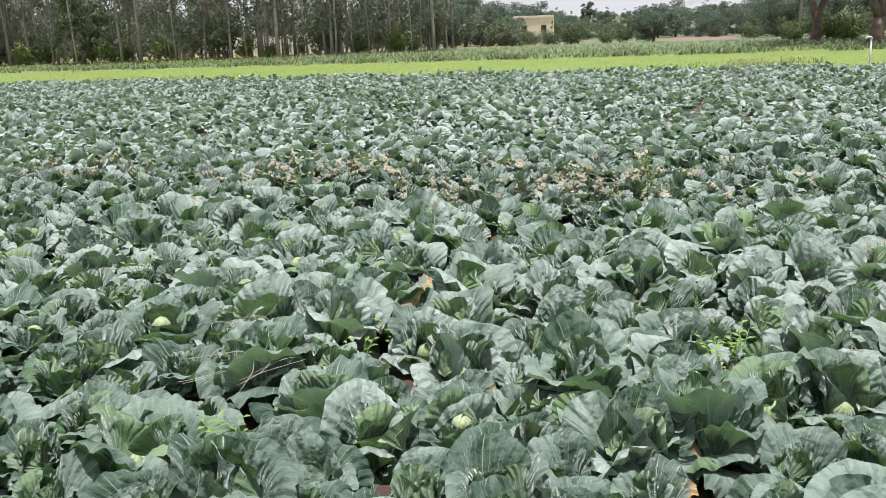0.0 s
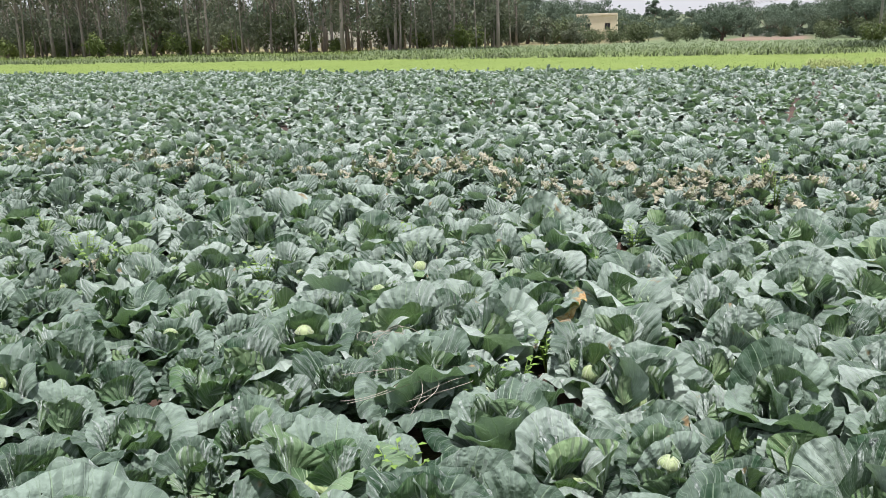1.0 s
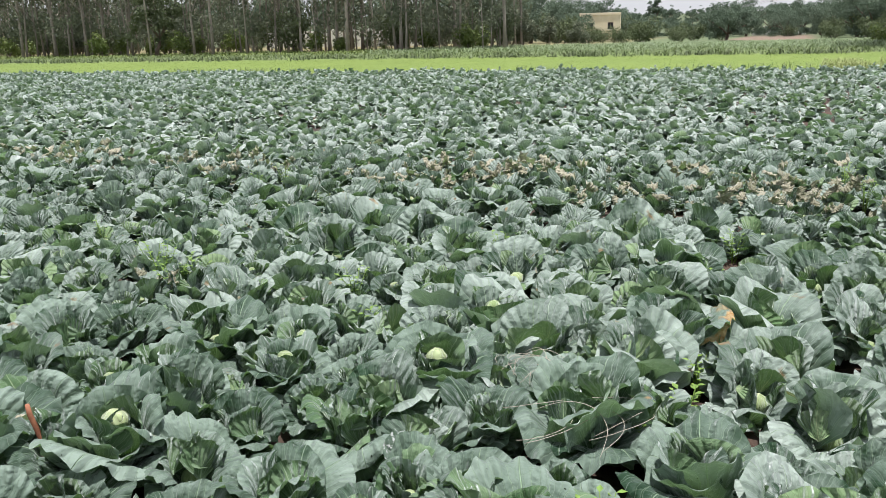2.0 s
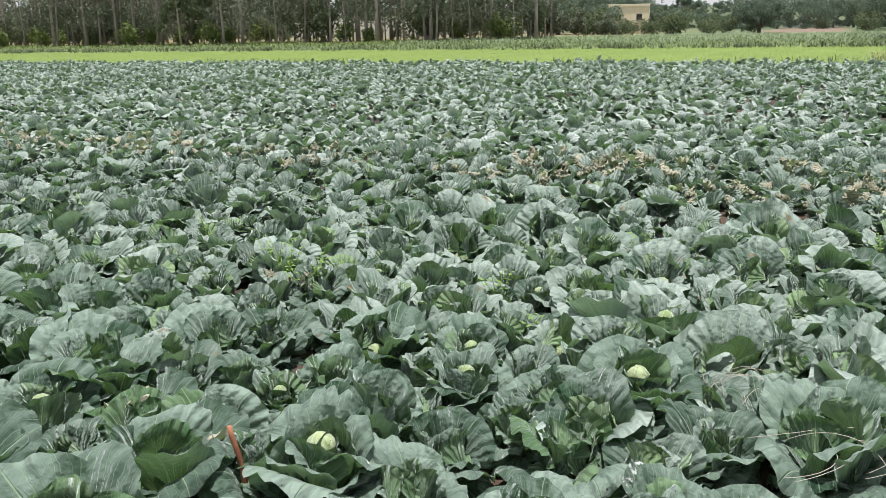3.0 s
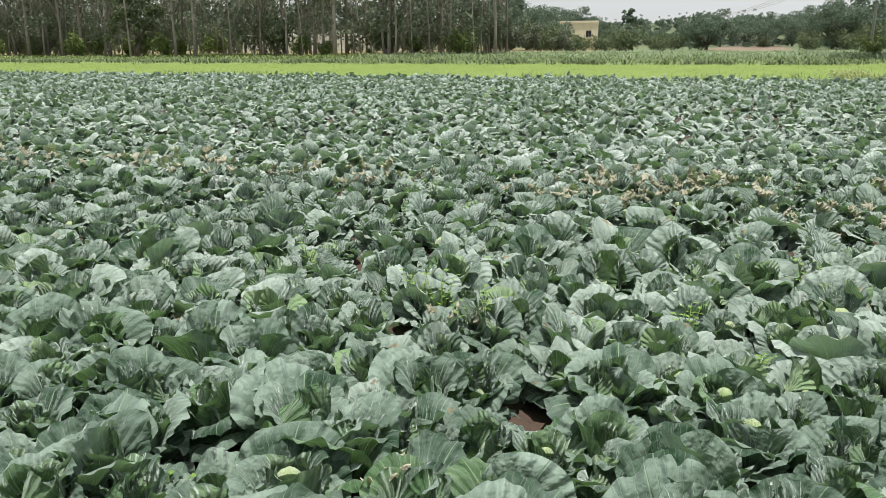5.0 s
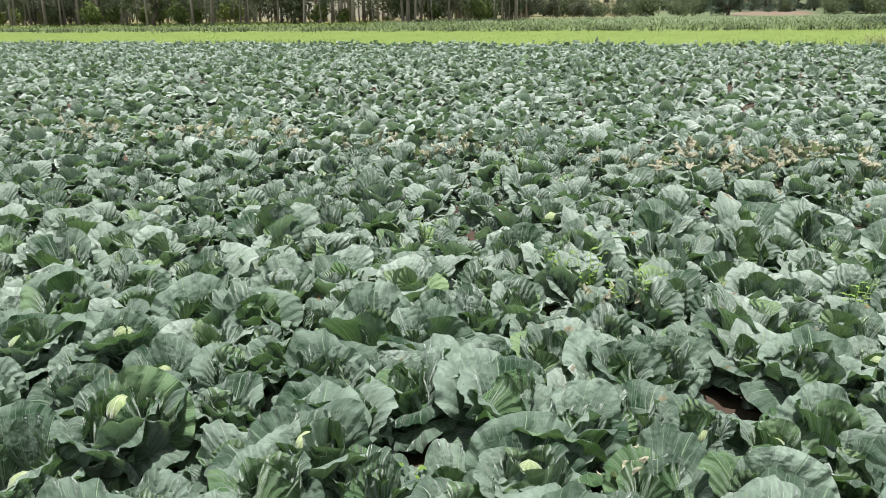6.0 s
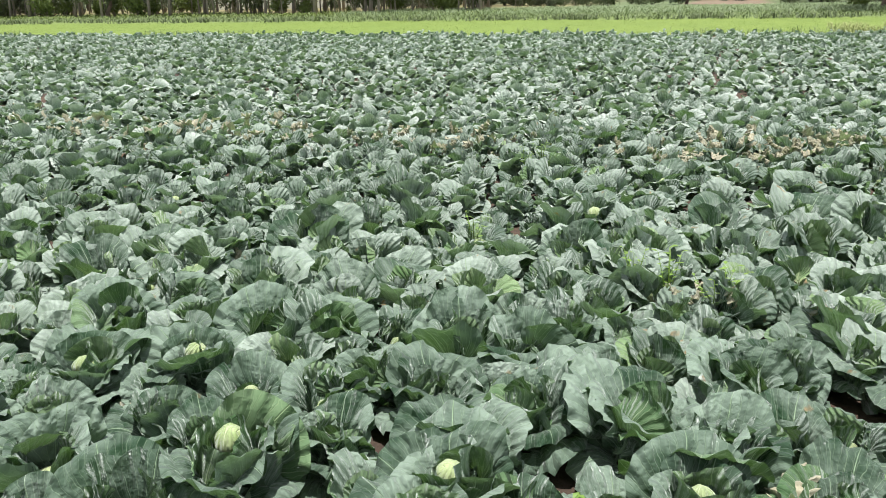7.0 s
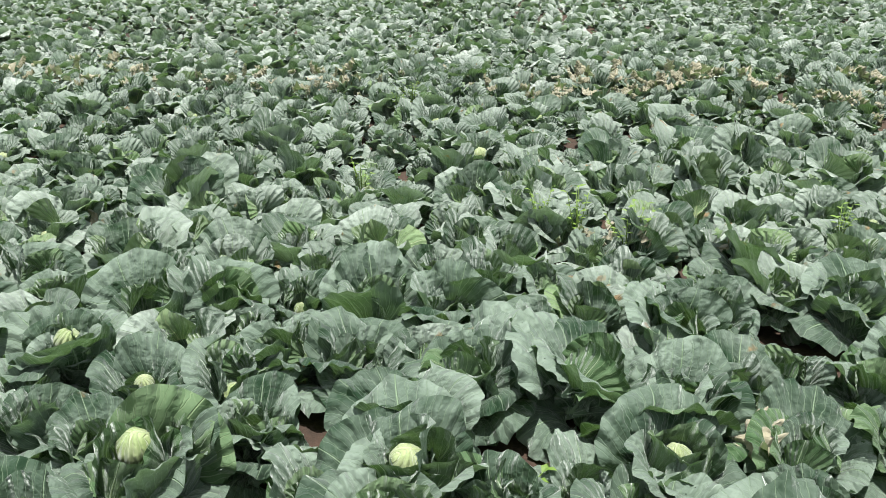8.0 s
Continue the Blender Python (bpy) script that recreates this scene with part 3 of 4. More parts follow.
bed((0.50, 2.03, 0.80, "b"), (0.29, 2.19, 0.80, ""), (0.98, 2.19, 0.89, ""), (0.73, 2.41, 1.20, "c"), (1.06, 2.63, 1.12, "p"), (0.73, 2.65, 1.09, ""), (0.45, 2.87, 1.20, "c"), (0.91, 3.20, 1.06, ""), (0.75, 3.59, 0.90, ""), (0.42, 3.89, 1.02, ""), (0.28, 4.86, 0.83, "c"), (0.58, 4.97, 1.02, ""))
bed((1.23, 2.29, 0.85, "b"), (1.31, 2.66, 1.06, ""), (1.70, 3.35, 1.05, "c"), (1.12, 3.40, 0.80, ""), (1.67, 3.68, 0.84, ""), (1.43, 3.70, 0.90, ""), (1.18, 3.87, 0.80, ""), (1.29, 4.22, 1.14, ""))


def sickness_at(x, y):
    """The withered patch, a band across the rows, and a few spots nearer."""
    d = 0.33 * x + 0.944 * y
    band = math.exp(-((d - 6.9 - 0.3 * noise.noise((x * 0.5, 1.0, 2.0))) / 0.75) ** 2) + 0.35 * math.exp(-((d - 8.9) / 0.6) ** 2)
    band *= (1.0 if -9 < x < 3.6 else 0.2) * max(0.0, min(1.0, 0.45 + 1.9 * noise.noise((x * 1.1, y * 1.1, 8.0))))
    core = math.exp(-((x - 1.35) ** 2 + (y - 6.9) ** 2) / 0.35) + 0.6 * math.exp(-((x + 0.05) ** 2 + (y - 6.7) ** 2) / 0.25) + 0.6 * math.exp(-((x + 1.5) ** 2 + (y - 7.85) ** 2) / 0.3)
    near = 0.30 * math.exp(-((x + 2.95) ** 2 + (y - 4.4) ** 2) / 0.10)
    return min(0.8, 0.30 * band + 0.55 * core + near + 0.006)


def in_furrow(x, y):
    """The open furrow between two beds."""
    return 2.6 < y < 5.6 and abs(x - (-0.50 + 0.338 * (y - 3.12))) < 0.10


def standing_places():
    """Every plant of the field: x, y, size, marks."""
    rng = np.random.default_rng(21)
    made = [(x, y, 0.84 * size, marks) for x, y, size, marks in near_plants]
    cells = {}

    def crowded(x, y, gap):
        i, j = int(x // 0.5), int(y // 0.5)
        return any((x - a) ** 2 + (y - b) ** 2 < gap * gap for p in (-1, 0, 1) for q in (-1, 0, 1) for a, b in cells.get((i + p, j + q), ()))

    def keep(x, y):
        cells.setdefault((int(x // 0.5), int(y // 0.5)), []).append((x, y))

    for x, y, _, _ in made:
        keep(x, y)
    s = -66.0
    while s < 12.0:
        d = 0.0
        while d < EDGE + 0.3 * math.sin(s):
            a = s + rng.normal(0, 0.06)
            b = d + rng.normal(0, 0.07)
            x, y = 0.944 * a + 0.33 * b, -0.33 * a + 0.944 * b
            d += 0.40
            front = 1.55 - 0.24 * (x + 1.0) if x > -5.5 else 2.63
            if y < max(1.1, front) or x < -5.4 - 0.80 * (y - 1.0) or x > max(1.2 + 0.58 * y, -3.6 + 0.90 * min(y, 18)):
                continue
            if crowded(x, y, 0.33) or in_furrow(x, y):
                continue
            keep(x, y)
            made.append((x, y, rng.uniform(0.90, 1.16), ""))
        s += 0.42
    for _ in range(22000):
        x, y = rng.uniform(-14, 9), rng.uniform(1.6, 13)
        front = 1.55 - 0.24 * (x + 1.0) if x > -5.5 else 2.63
        if y > max(1.1, front) and -5.4 - 0.80 * (y - 1.0) < x < max(1.2 + 0.58 * y, -3.6 + 0.90 * y) and not crowded(x, y, 0.205 if y < 6 else 0.22) and not in_furrow(x, y):
            keep(x, y)
            made.append((x, y, rng.uniform(0.62, 0.92), ""))
    return made


def build_cabbages():
    rng = np.random.default_rng(5)
    places = standing_places()
    listed = {(x, y) for x, y, _, _ in near_plants}
    # nearest to the path along the field's front first
    places.sort(key=lambda p: p[1] + 0.36 * p[0] + 1.2 * max(0.0, p[0] - 1.5, -5.4 - p[0]) - (0.9 if p[:2] in listed else 0.0))
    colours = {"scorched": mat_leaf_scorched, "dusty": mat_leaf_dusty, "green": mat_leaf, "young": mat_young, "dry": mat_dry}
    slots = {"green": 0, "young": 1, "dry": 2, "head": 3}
    heap = {"verts": [], "faces": [], "uv": [], "slots": []}
    total = 0
    for count, (x, y, size, marks) in enumerate(places):
        ill = sickness_at(x, y)
        single = count < 166 or "b" in marks or "d" in marks
        grain = FINE if count < 120 else PLAIN if single else COARSE if y < 9 else FAR if y < 16 else FARTHEST
        heart = "h" in marks
        leaves = recipe(rng, ill, y < 16, y < 9.5, marks, y + 0.7 * noise.noise((x * 0.9, y * 0.9, 4.0)) < 5.6)
        z = rise(0.33 * x + 0.944 * y)
        lean = pose(0, 0, 0, rng.normal(0, 2 if heart else 7), rng.normal(0, 2 if heart else 7), 0)
        base = Matrix.Translation((x, y, z - 0.01)) @ lean @ Matrix.Diagonal((size, size, size * rng.uniform(0.95, 1.12) * (1.08 if y > 16 else 1.0), 1))
        top = Matrix.Translation((0, 0, 0.215 if heart else 0.115 if y < 4.8 else 0.10)) @ pose(0, 0, 0, rng.normal(0, 9), rng.normal(0, 9), rng.uniform(0, 360)) @ Matrix.Diagonal((rng.uniform(0.42, 0.50) if heart else rng.uniform(0.46, 0.58),) * 3 + (1,))
        which = int(rng.integers(3))
        if single:
            plant = new("cabbage")
            plant.matrix_world = base
            words = "cabbage with partly withered tan leaves in the field" if ill > 0.25 else "blue-green leafy cabbage growing from red soil"
            tagged(plant, words, "cabbage", "cabbages in the field")
            for kind, i, colour, m in leaves:
                leaf = part("leaf", leaf_mesh(kind, grain, i, colours[colour]), None, plant, {"dry": "dry tan withered leaf", "scorched": "leaf with a scorched brown edge", "dusty": "leaf splashed with white dust"}.get(colour, ""))
                leaf.matrix_local = m
            key = (grain, which)
            if key not in head_meshes:
                v, f, uv = heads[key]
                head_meshes[key] = mesh_of("head", v, f, mat_head, uv)
            head = part("head", head_meshes[key], None, plant, "pale green tight head")
            head.matrix_local = top
        else:
            # Farther green leaves take the brighter-painted material.
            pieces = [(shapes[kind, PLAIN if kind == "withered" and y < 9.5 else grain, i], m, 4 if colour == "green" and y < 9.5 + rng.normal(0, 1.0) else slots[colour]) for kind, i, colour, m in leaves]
            if y < 8:
                pieces.append((heads[grain, which], top, 3))
            for (v, f, uv), m, slot in pieces:
                w = np.array(base @ m)
                heap["verts"].append(v @ w[:3, :3].T + w[:3, 3])
                heap["faces"].append(f + total)
                heap["uv"].append(uv)
                heap["slots"].append(np.full(len(f), slot))
                total += len(v)
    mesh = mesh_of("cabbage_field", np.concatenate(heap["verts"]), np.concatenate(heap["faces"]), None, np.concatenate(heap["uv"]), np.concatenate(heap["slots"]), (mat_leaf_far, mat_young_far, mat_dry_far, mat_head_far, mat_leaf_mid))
    tagged(part("cabbage_field", mesh, None), "dense rows of grey-green cabbages reaching the grass strip", "cabbage field", kind="stuff")


build_cabbages()


# ---- grass strip, weeds, sorghum ----
def blades(name, count, area, tall, wide, lean, material, label, category, seed, sides=1, keep=None, off=0.0):
    """Many loose blades on the ground, each a bent strip of quads; area: s and d ranges."""
    rng = np.random.default_rng(seed)
    s, d = rng.uniform(*area[0], count), rng.uniform(*area[1], count)
    if keep is not None:
        chosen = keep(s, d, rng)
        s, d = s[chosen], d[chosen]
    count = len(s)
    turn, high = rng.uniform(0, 6.28, count), rng.uniform(*tall, count)
    w, out = rng.uniform(*wide, count), rng.uniform(*lean, count)
    z = np.array([rise(a) for a in d]) + off * rng.uniform(0, 1, count)
    x, y = 0.944 * s + 0.33 * d, -0.33 * s + 0.944 * d
    rows = ((0.0, 0.0, 0.6), (0.45, 0.75, 1.0), (0.8, 1.0, 0.8), (1.15, 0.82, 0.1)) if sides > 1 else ((0.0, 0.0, 1.0), (0.5, 0.6, 0.8), (1.0, 1.0, 0.12))
    verts = []
    for run, up, broad in rows:
        cx, cy, cz = x + np.cos(turn) * out * run, y + np.sin(turn) * out * run, z + high * up
        for sign in (-1, 1):
            verts.append(np.stack((cx - np.sin(turn) * w * broad * sign, cy + np.cos(turn) * w * broad * sign, cz), -1))
    k = len(verts)
    verts = np.stack(verts, 1).reshape(-1, 3)
    base = np.arange(count)[:, None] * k
    quads = np.concatenate([base + np.array((q, q + 1, q + 3, q + 2)) for q in range(0, k - 2, 2)])
    ob = part(name, mesh_of(name, verts, quads, material), None)
    return tagged(ob, label, category, kind="stuff")


def patchy(scale, level, seed):
    return lambda s, d, rng: np.array([noise.noise((a * scale, b * scale, seed)) for a, b in zip(s, d)]) > level


mat_edge = plain("pale_grass", (0.20, 0.24, 0.08), (0.30, 0.33, 0.14), 0.7, 1.0, 0.0, islands=True, lucent=0.25)
blades("grass", 24000, ((-64, 12), (34.3, 44.0)), (0.012, 0.035), (0.004, 0.010), (0.0, 0.03), mat_grass, "short bright green grass strip beside the cabbages", "grass", 31)
blades("tall_grass", 3500, ((-64, 14), (34.3, 36.0)), (0.08, 0.26), (0.006, 0.014), (0.05, 0.25), mat_weed, "taller weedy grass along the field edge", "grass", 32, 2, patchy(0.35, 0.22, 5.0))
blades("edge_grass", 2200, ((-0.5, 3.4), (34.6, 37.5)), (0.08, 0.32), (0.006, 0.014), (0.05, 0.25), mat_edge, "pale yellow-green tall grass fringing the field", "grass", 36, 2, patchy(0.9, 0.0, 12.0))
blades("weeds", 30000, ((-84, 18), (43.0, 54.5)), (0.03, 0.20), (0.012, 0.035), (0.06, 0.28), mat_weed, "rank green weeds between grass strip and trees", "weeds", 33, 2, lambda s, d, rng: d > 43.2 + 2.0 * np.clip((-s - 25) / 20, 0, 1) + 0.5 * np.sin(s * 0.8))
blades("dark_weeds", 5000, ((-70, 16), (43.2, 45.4)), (0.06, 0.30), (0.02, 0.05), (0.06, 0.25), mat_scrub, "dark green clumped weeds lining the grass strip", "weeds", 37, 2, patchy(0.45, 0.05, 21.0))
blades("undergrowth", 16000, ((-88, -17), (51.0, 64.0)), (0.05, 0.28), (0.03, 0.07), (0.05, 0.35), mat_bright_scrub, "yellow-green undergrowth below the grove", "undergrowth", 34, 2, patchy(0.16, -0.05, 9.0))
blades("sorghum", 40000, ((-31, 26), (49.0, 66.0)), (0.05, 0.30), (0.010, 0.028), (0.12, 0.50), mat_sorghum, "young sorghum crop with arching green leaves", "sorghum crop", 35, 2, lambda s, d, rng: (d > 48.0 + 5.0 * np.clip((-s - 24) / 10, 0, 1)) & (rng.uniform(0, 1, len(s)) < 0.45 + 0.55 * (np.sin(s * 1.7 + 2 * np.sin(d * 0.9)) > -0.2)), 0.10)


# ---- trees and shrubs ----
def foliage(name, centres, radii, count, leaf, material, seed, flat=0.75):
    """Many small bent leaves in uneven clumps."""
    rng = np.random.default_rng(seed)
    centres, radii = np.array(centres), np.array(radii)
    share = radii ** 2 / (radii ** 2).sum()
    pick = rng.choice(len(centres), count, p=share)
    way = rng.standard_normal((count, 3))
    way /= np.linalg.norm(way, axis=1)[:, None]
    dist = rng.uniform(0.15, 1, count) ** 0.45
    pos = centres[pick] + way * (radii[pick] * dist)[:, None] * (1, 1, flat)
    a = rng.standard_normal((count, 3))
    a /= np.linalg.norm(a, axis=1)[:, None]
    b = np.cross(a, way + 0.4 * rng.standard_normal((count, 3)))
    b /= np.linalg.norm(b, axis=1)[:, None] + 1e-6
    size = leaf * rng.uniform(0.55, 1.35, count)[:, None]
    tip, mid = a * size, b * size * 0.42
    sag = np.array((0, 0, -0.25)) * size
    verts = np.stack((pos - tip, pos + mid - sag, pos + tip, pos - mid - sag), 1).reshape(-1, 3)
    return mesh_of(name, verts, np.arange(count * 4).reshape(-1, 4), material)


def gum_tree(seed, tall, girth, lean, forks, material_bark):
    """A slender grove tree: bare trunk, a few limbs, a high loose crown."""
    rng = np.random.default_rng(seed)
    tree = new("grove_tree")
    tagged(tree, "slender grey-barked grove tree with high thin crown", "tree", "trees of the grove")
    bm = bmesh.new()
    bend = rng.normal(0, 0.10, (9, 2)).cumsum(0)
    pts = [Vector((lean * h * tall + bend[i][0] * h * 2, bend[i][1] * h * 2, h * tall - 0.1)) for i, h in enumerate(np.linspace(0, 1, 9))]
    tube(bm, pts, [girth * (1.25 if i == 0 else 1.0 - 0.085 * i) for i in range(9)], 9)
    part("trunk", bm, material_bark, tree)
    clumps, radii = [], []
    for k in range(forks):
        start = pts[int(rng.integers(2, 6))]
        turn, run = rng.uniform(0, 6.28), rng.uniform(1.4, 3.2)
        limb = [start + Vector((math.cos(turn) * run * q, math.sin(turn) * run * q, run * (1.5 * q - 0.2 * q * q))) for q in (0, 0.3, 0.65, 1.0)]
        part("branch", tube(bmesh.new(), limb, [girth * f for f in (0.45, 0.36, 0.25, 0.10)], 6), material_bark, tree)
        clumps.append(limb[-1]), radii.append(rng.uniform(0.9, 1.6))
        clumps.append(limb[2] + Vector((0, 0, 0.4))), radii.append(rng.uniform(0.5, 1.0))
    for k in range(8):
        h = rng.uniform(0.5, 1.02)
        clumps.append(Vector((lean * h * tall + rng.normal(0, 0.9), rng.normal(0, 0.9), h * tall))), radii.append(rng.uniform(0.8, 1.7))
    for k in range(7):
        h = rng.uniform(0.12, 0.42)
        clumps.append(Vector((lean * h * tall + rng.normal(0, 0.9), rng.normal(0, 0.9), h * tall))), radii.append(rng.uniform(0.5, 1.0))
    part("crown", foliage("crown", clumps, radii, 900, 0.18, mat_gum, seed + 50), None, tree)
    return tree


def broad_tree(seed, tall, spread, girth, stem, material, leaves=2600, leaf=0.28, label="", low=0.2, forked=False):
    """A spreading tree: short trunk, several limbs, wide crown of clumps."""
    rng = np.random.default_rng(seed)
    tree = new("broad_tree")
    tagged(tree, label or "dark green spreading tree behind the fields", "tree", "distant trees")
    bm = bmesh.new()
    top = Vector((rng.normal(0, 0.3), rng.normal(0, 0.3), stem))
    tube(bm, [(0, 0, -0.2), (0.02, 0, stem * 0.3), tuple(top * 0.7), tuple(top)], [girth * 1.35, girth, girth * 0.85, girth * 0.45], 12)
    part("trunk", bm, mat_bark_dark, tree)
    clumps, radii = [], []
    wood = bmesh.new()
    for k in range(2 if forked else 0):
        out = 0.75 * (2 * k - 1)
        tube(wood, [tuple(top * 0.72), (out * 0.35, 0.05, stem + 0.3), (out * 0.8, 0.1, stem + 1.3), (out * 1.2, 0.1, stem + 3.2)], [girth * f for f in (0.72, 0.62, 0.5, 0.35)], 9)
    for k in range(6):
        turn = 1.047 * k + rng.normal(0, 0.25)
        run, up = spread * rng.uniform(0.45, 0.8), (tall - stem) * rng.uniform(0.3, 0.75)
        limb = [top * 0.92 + Vector((math.cos(turn) * run * q, math.sin(turn) * run * q, (2.6 if forked else 0.0) + up * q ** 0.8)) for q in (0, 0.3, 0.65, 1.0)]
        tube(wood, limb, [girth * f for f in (0.40, 0.36, 0.25, 0.10)], 7)
        clumps.append(limb[-1]), radii.append(spread * rng.uniform(0.25, 0.4))
    part("branch", wood, mat_bark_dark, tree)
    for k in range(34):
        turn, run = rng.uniform(0, 6.28), spread * rng.uniform(0.1, 0.95)
        h = tall * (low + (1 - low) * rng.uniform(0, 1) * (1 - 0.45 * (run / spread) ** 2))
        clumps.append(Vector((math.cos(turn) * run, math.sin(turn) * run, h))), radii.append(spread * rng.uniform(0.13, 0.26))
    part("crown", foliage("crown", clumps, radii, leaves, leaf, material, seed + 70, 0.7), None, tree)
    return tree


def shrub(seed, tall, spread, material, leaves=900, leaf=0.13, label="tangled shrub below the grove trees", category="shrub", name="shrub"):
    rng = np.random.default_rng(seed)
    bush = new(name)
    tagged(bush, label, category, "shrubs below the trees")
    clumps, radii = [], []
    wood = bmesh.new()
    for k in range(6):
        turn, run = rng.uniform(0, 6.28), spread * rng.uniform(0.2, 0.7)
        end = Vector((math.cos(turn) * run, math.sin(turn) * run, tall * rng.uniform(0.45, 0.95)))
        tube(wood, [(0, 0, -0.1), tuple(end * 0.5 + Vector((0, 0, 0.1))), tuple(end)], [0.035, 0.022, 0.008], 5)
        clumps.append(end), radii.append(spread * rng.uniform(0.3, 0.5))
        clumps.append(end * 0.6), radii.append(spread * rng.uniform(0.25, 0.5))
    part("branch", wood, mat_bark, bush)
    part("crown", foliage("crown", clumps, radii, leaves, leaf, material, seed + 90, 0.8), None, bush)
    return bush


def upright(p, turn=0.0, size=1.0):
    return Matrix.Translation(p) @ Matrix.Rotation(turn, 4, "Z") @ Matrix.Diagonal((size, size, size, 1))


def scatter(first, places):
    """Stands a thing at the first place and copies of it at the others."""
    for i, (m, scale) in enumerate(places):
        if i == 0:
            first.matrix_world = m @ Matrix.Diagonal((scale, scale, scale, 1))
        else:
            made = copy_thing(first, m)
            made.matrix_world = m @ Matrix.Diagonal((scale, scale, scale, 1))


def build_grove():
    rng = np.random.default_rng(77)
    spots = []
    # trunks that stand along the grove's front: s and d
    front = ((-61.4, 55.0), (-60.1, 56.0), (-58.5, 57.0), (-56.9, 55.5), (-52.8, 54.0), (-50.1, 55.5), (-48.9, 55.0), (-46.5, 54.5), (-43.4, 56.0), (-42.6, 54.0), (-41.2, 56.0), (-36.9, 55.5), (-35.9, 57.0), (-34.3, 56.0), (-28.4, 54.5), (-26.1, 55.5), (-25.1, 57.0), (-22.4, 55.0), (-21.3, 56.5), (-66.5, 56.0), (-70.3, 57.0), (-74.0, 55.0))
    spots += list(front)
    while len(spots) < 210:
        d = 55 + 40 * rng.uniform(0, 1) ** 1.3
        s = rng.uniform(-89 - 1.45 * (d - 56), -20 - 0.32 * (d - 56))
        if all((s - a) ** 2 + (d - b) ** 2 > 1.1 for a, b in spots):
            spots.append((s, d))
    kinds = [gum_tree(200 + k, t, g, l, f, mat_bark) for k, (t, g, l, f) in enumerate(((15, 0.12, 0.01, 4), (17, 0.14, -0.02, 5), (13, 0.07, 0.05, 3), (14, 0.06, -0.02, 3), (16, 0.09, 0.03, 5), (12, 0.05, -0.045, 3)))]
    for k, first in enumerate(kinds):
        scatter(first, [(Matrix.Translation(spot(s, d)) @ Matrix.Rotation(rng.uniform(0, 6.28), 4, "Z"), rng.uniform(0.85, 1.15)) for s, d in spots[k::6]])
    bushes = [shrub(300, 2.6, 1.7, mat_scrub, 650, 0.14), shrub(301, 1.7, 1.3, mat_bright_scrub, 600, label="yellow-green shrub at the grove's edge"), shrub(302, 3.6, 1.9, mat_gum, 700, 0.17, "dark shrub in the shade of the grove")]
    for k, first in enumerate(bushes):
        count, lo, hi = ((55, 57, 84), (36, 54, 66), (130, 64, 100))[k]
        stands = [(rng.uniform(-89 - 1.45 * (d - 56), -20.5 - 0.32 * (d - 56)), d) for d in rng.uniform(lo, hi, count)]
        scatter(first, [(Matrix.Translation(spot(s, d)) @ Matrix.Rotation(rng.uniform(0, 6.28), 4, "Z"), rng.uniform(0.6, 1.25) * (1.0 if d < 62 or abs(s / d + 0.64) > 0.12 else 0.5)) for s, d in stands if k < 2 or abs(s / d + 0.64) > 0.12])
    green = broad_tree(320, 6.5, 2.4, 0.16, 1.6, mat_scrub, 3000, 0.16, "leafy green tree before the grey trunks", 0.15)
    green.matrix_world = upright(spot(-53.1, 55.0))


build_grove()


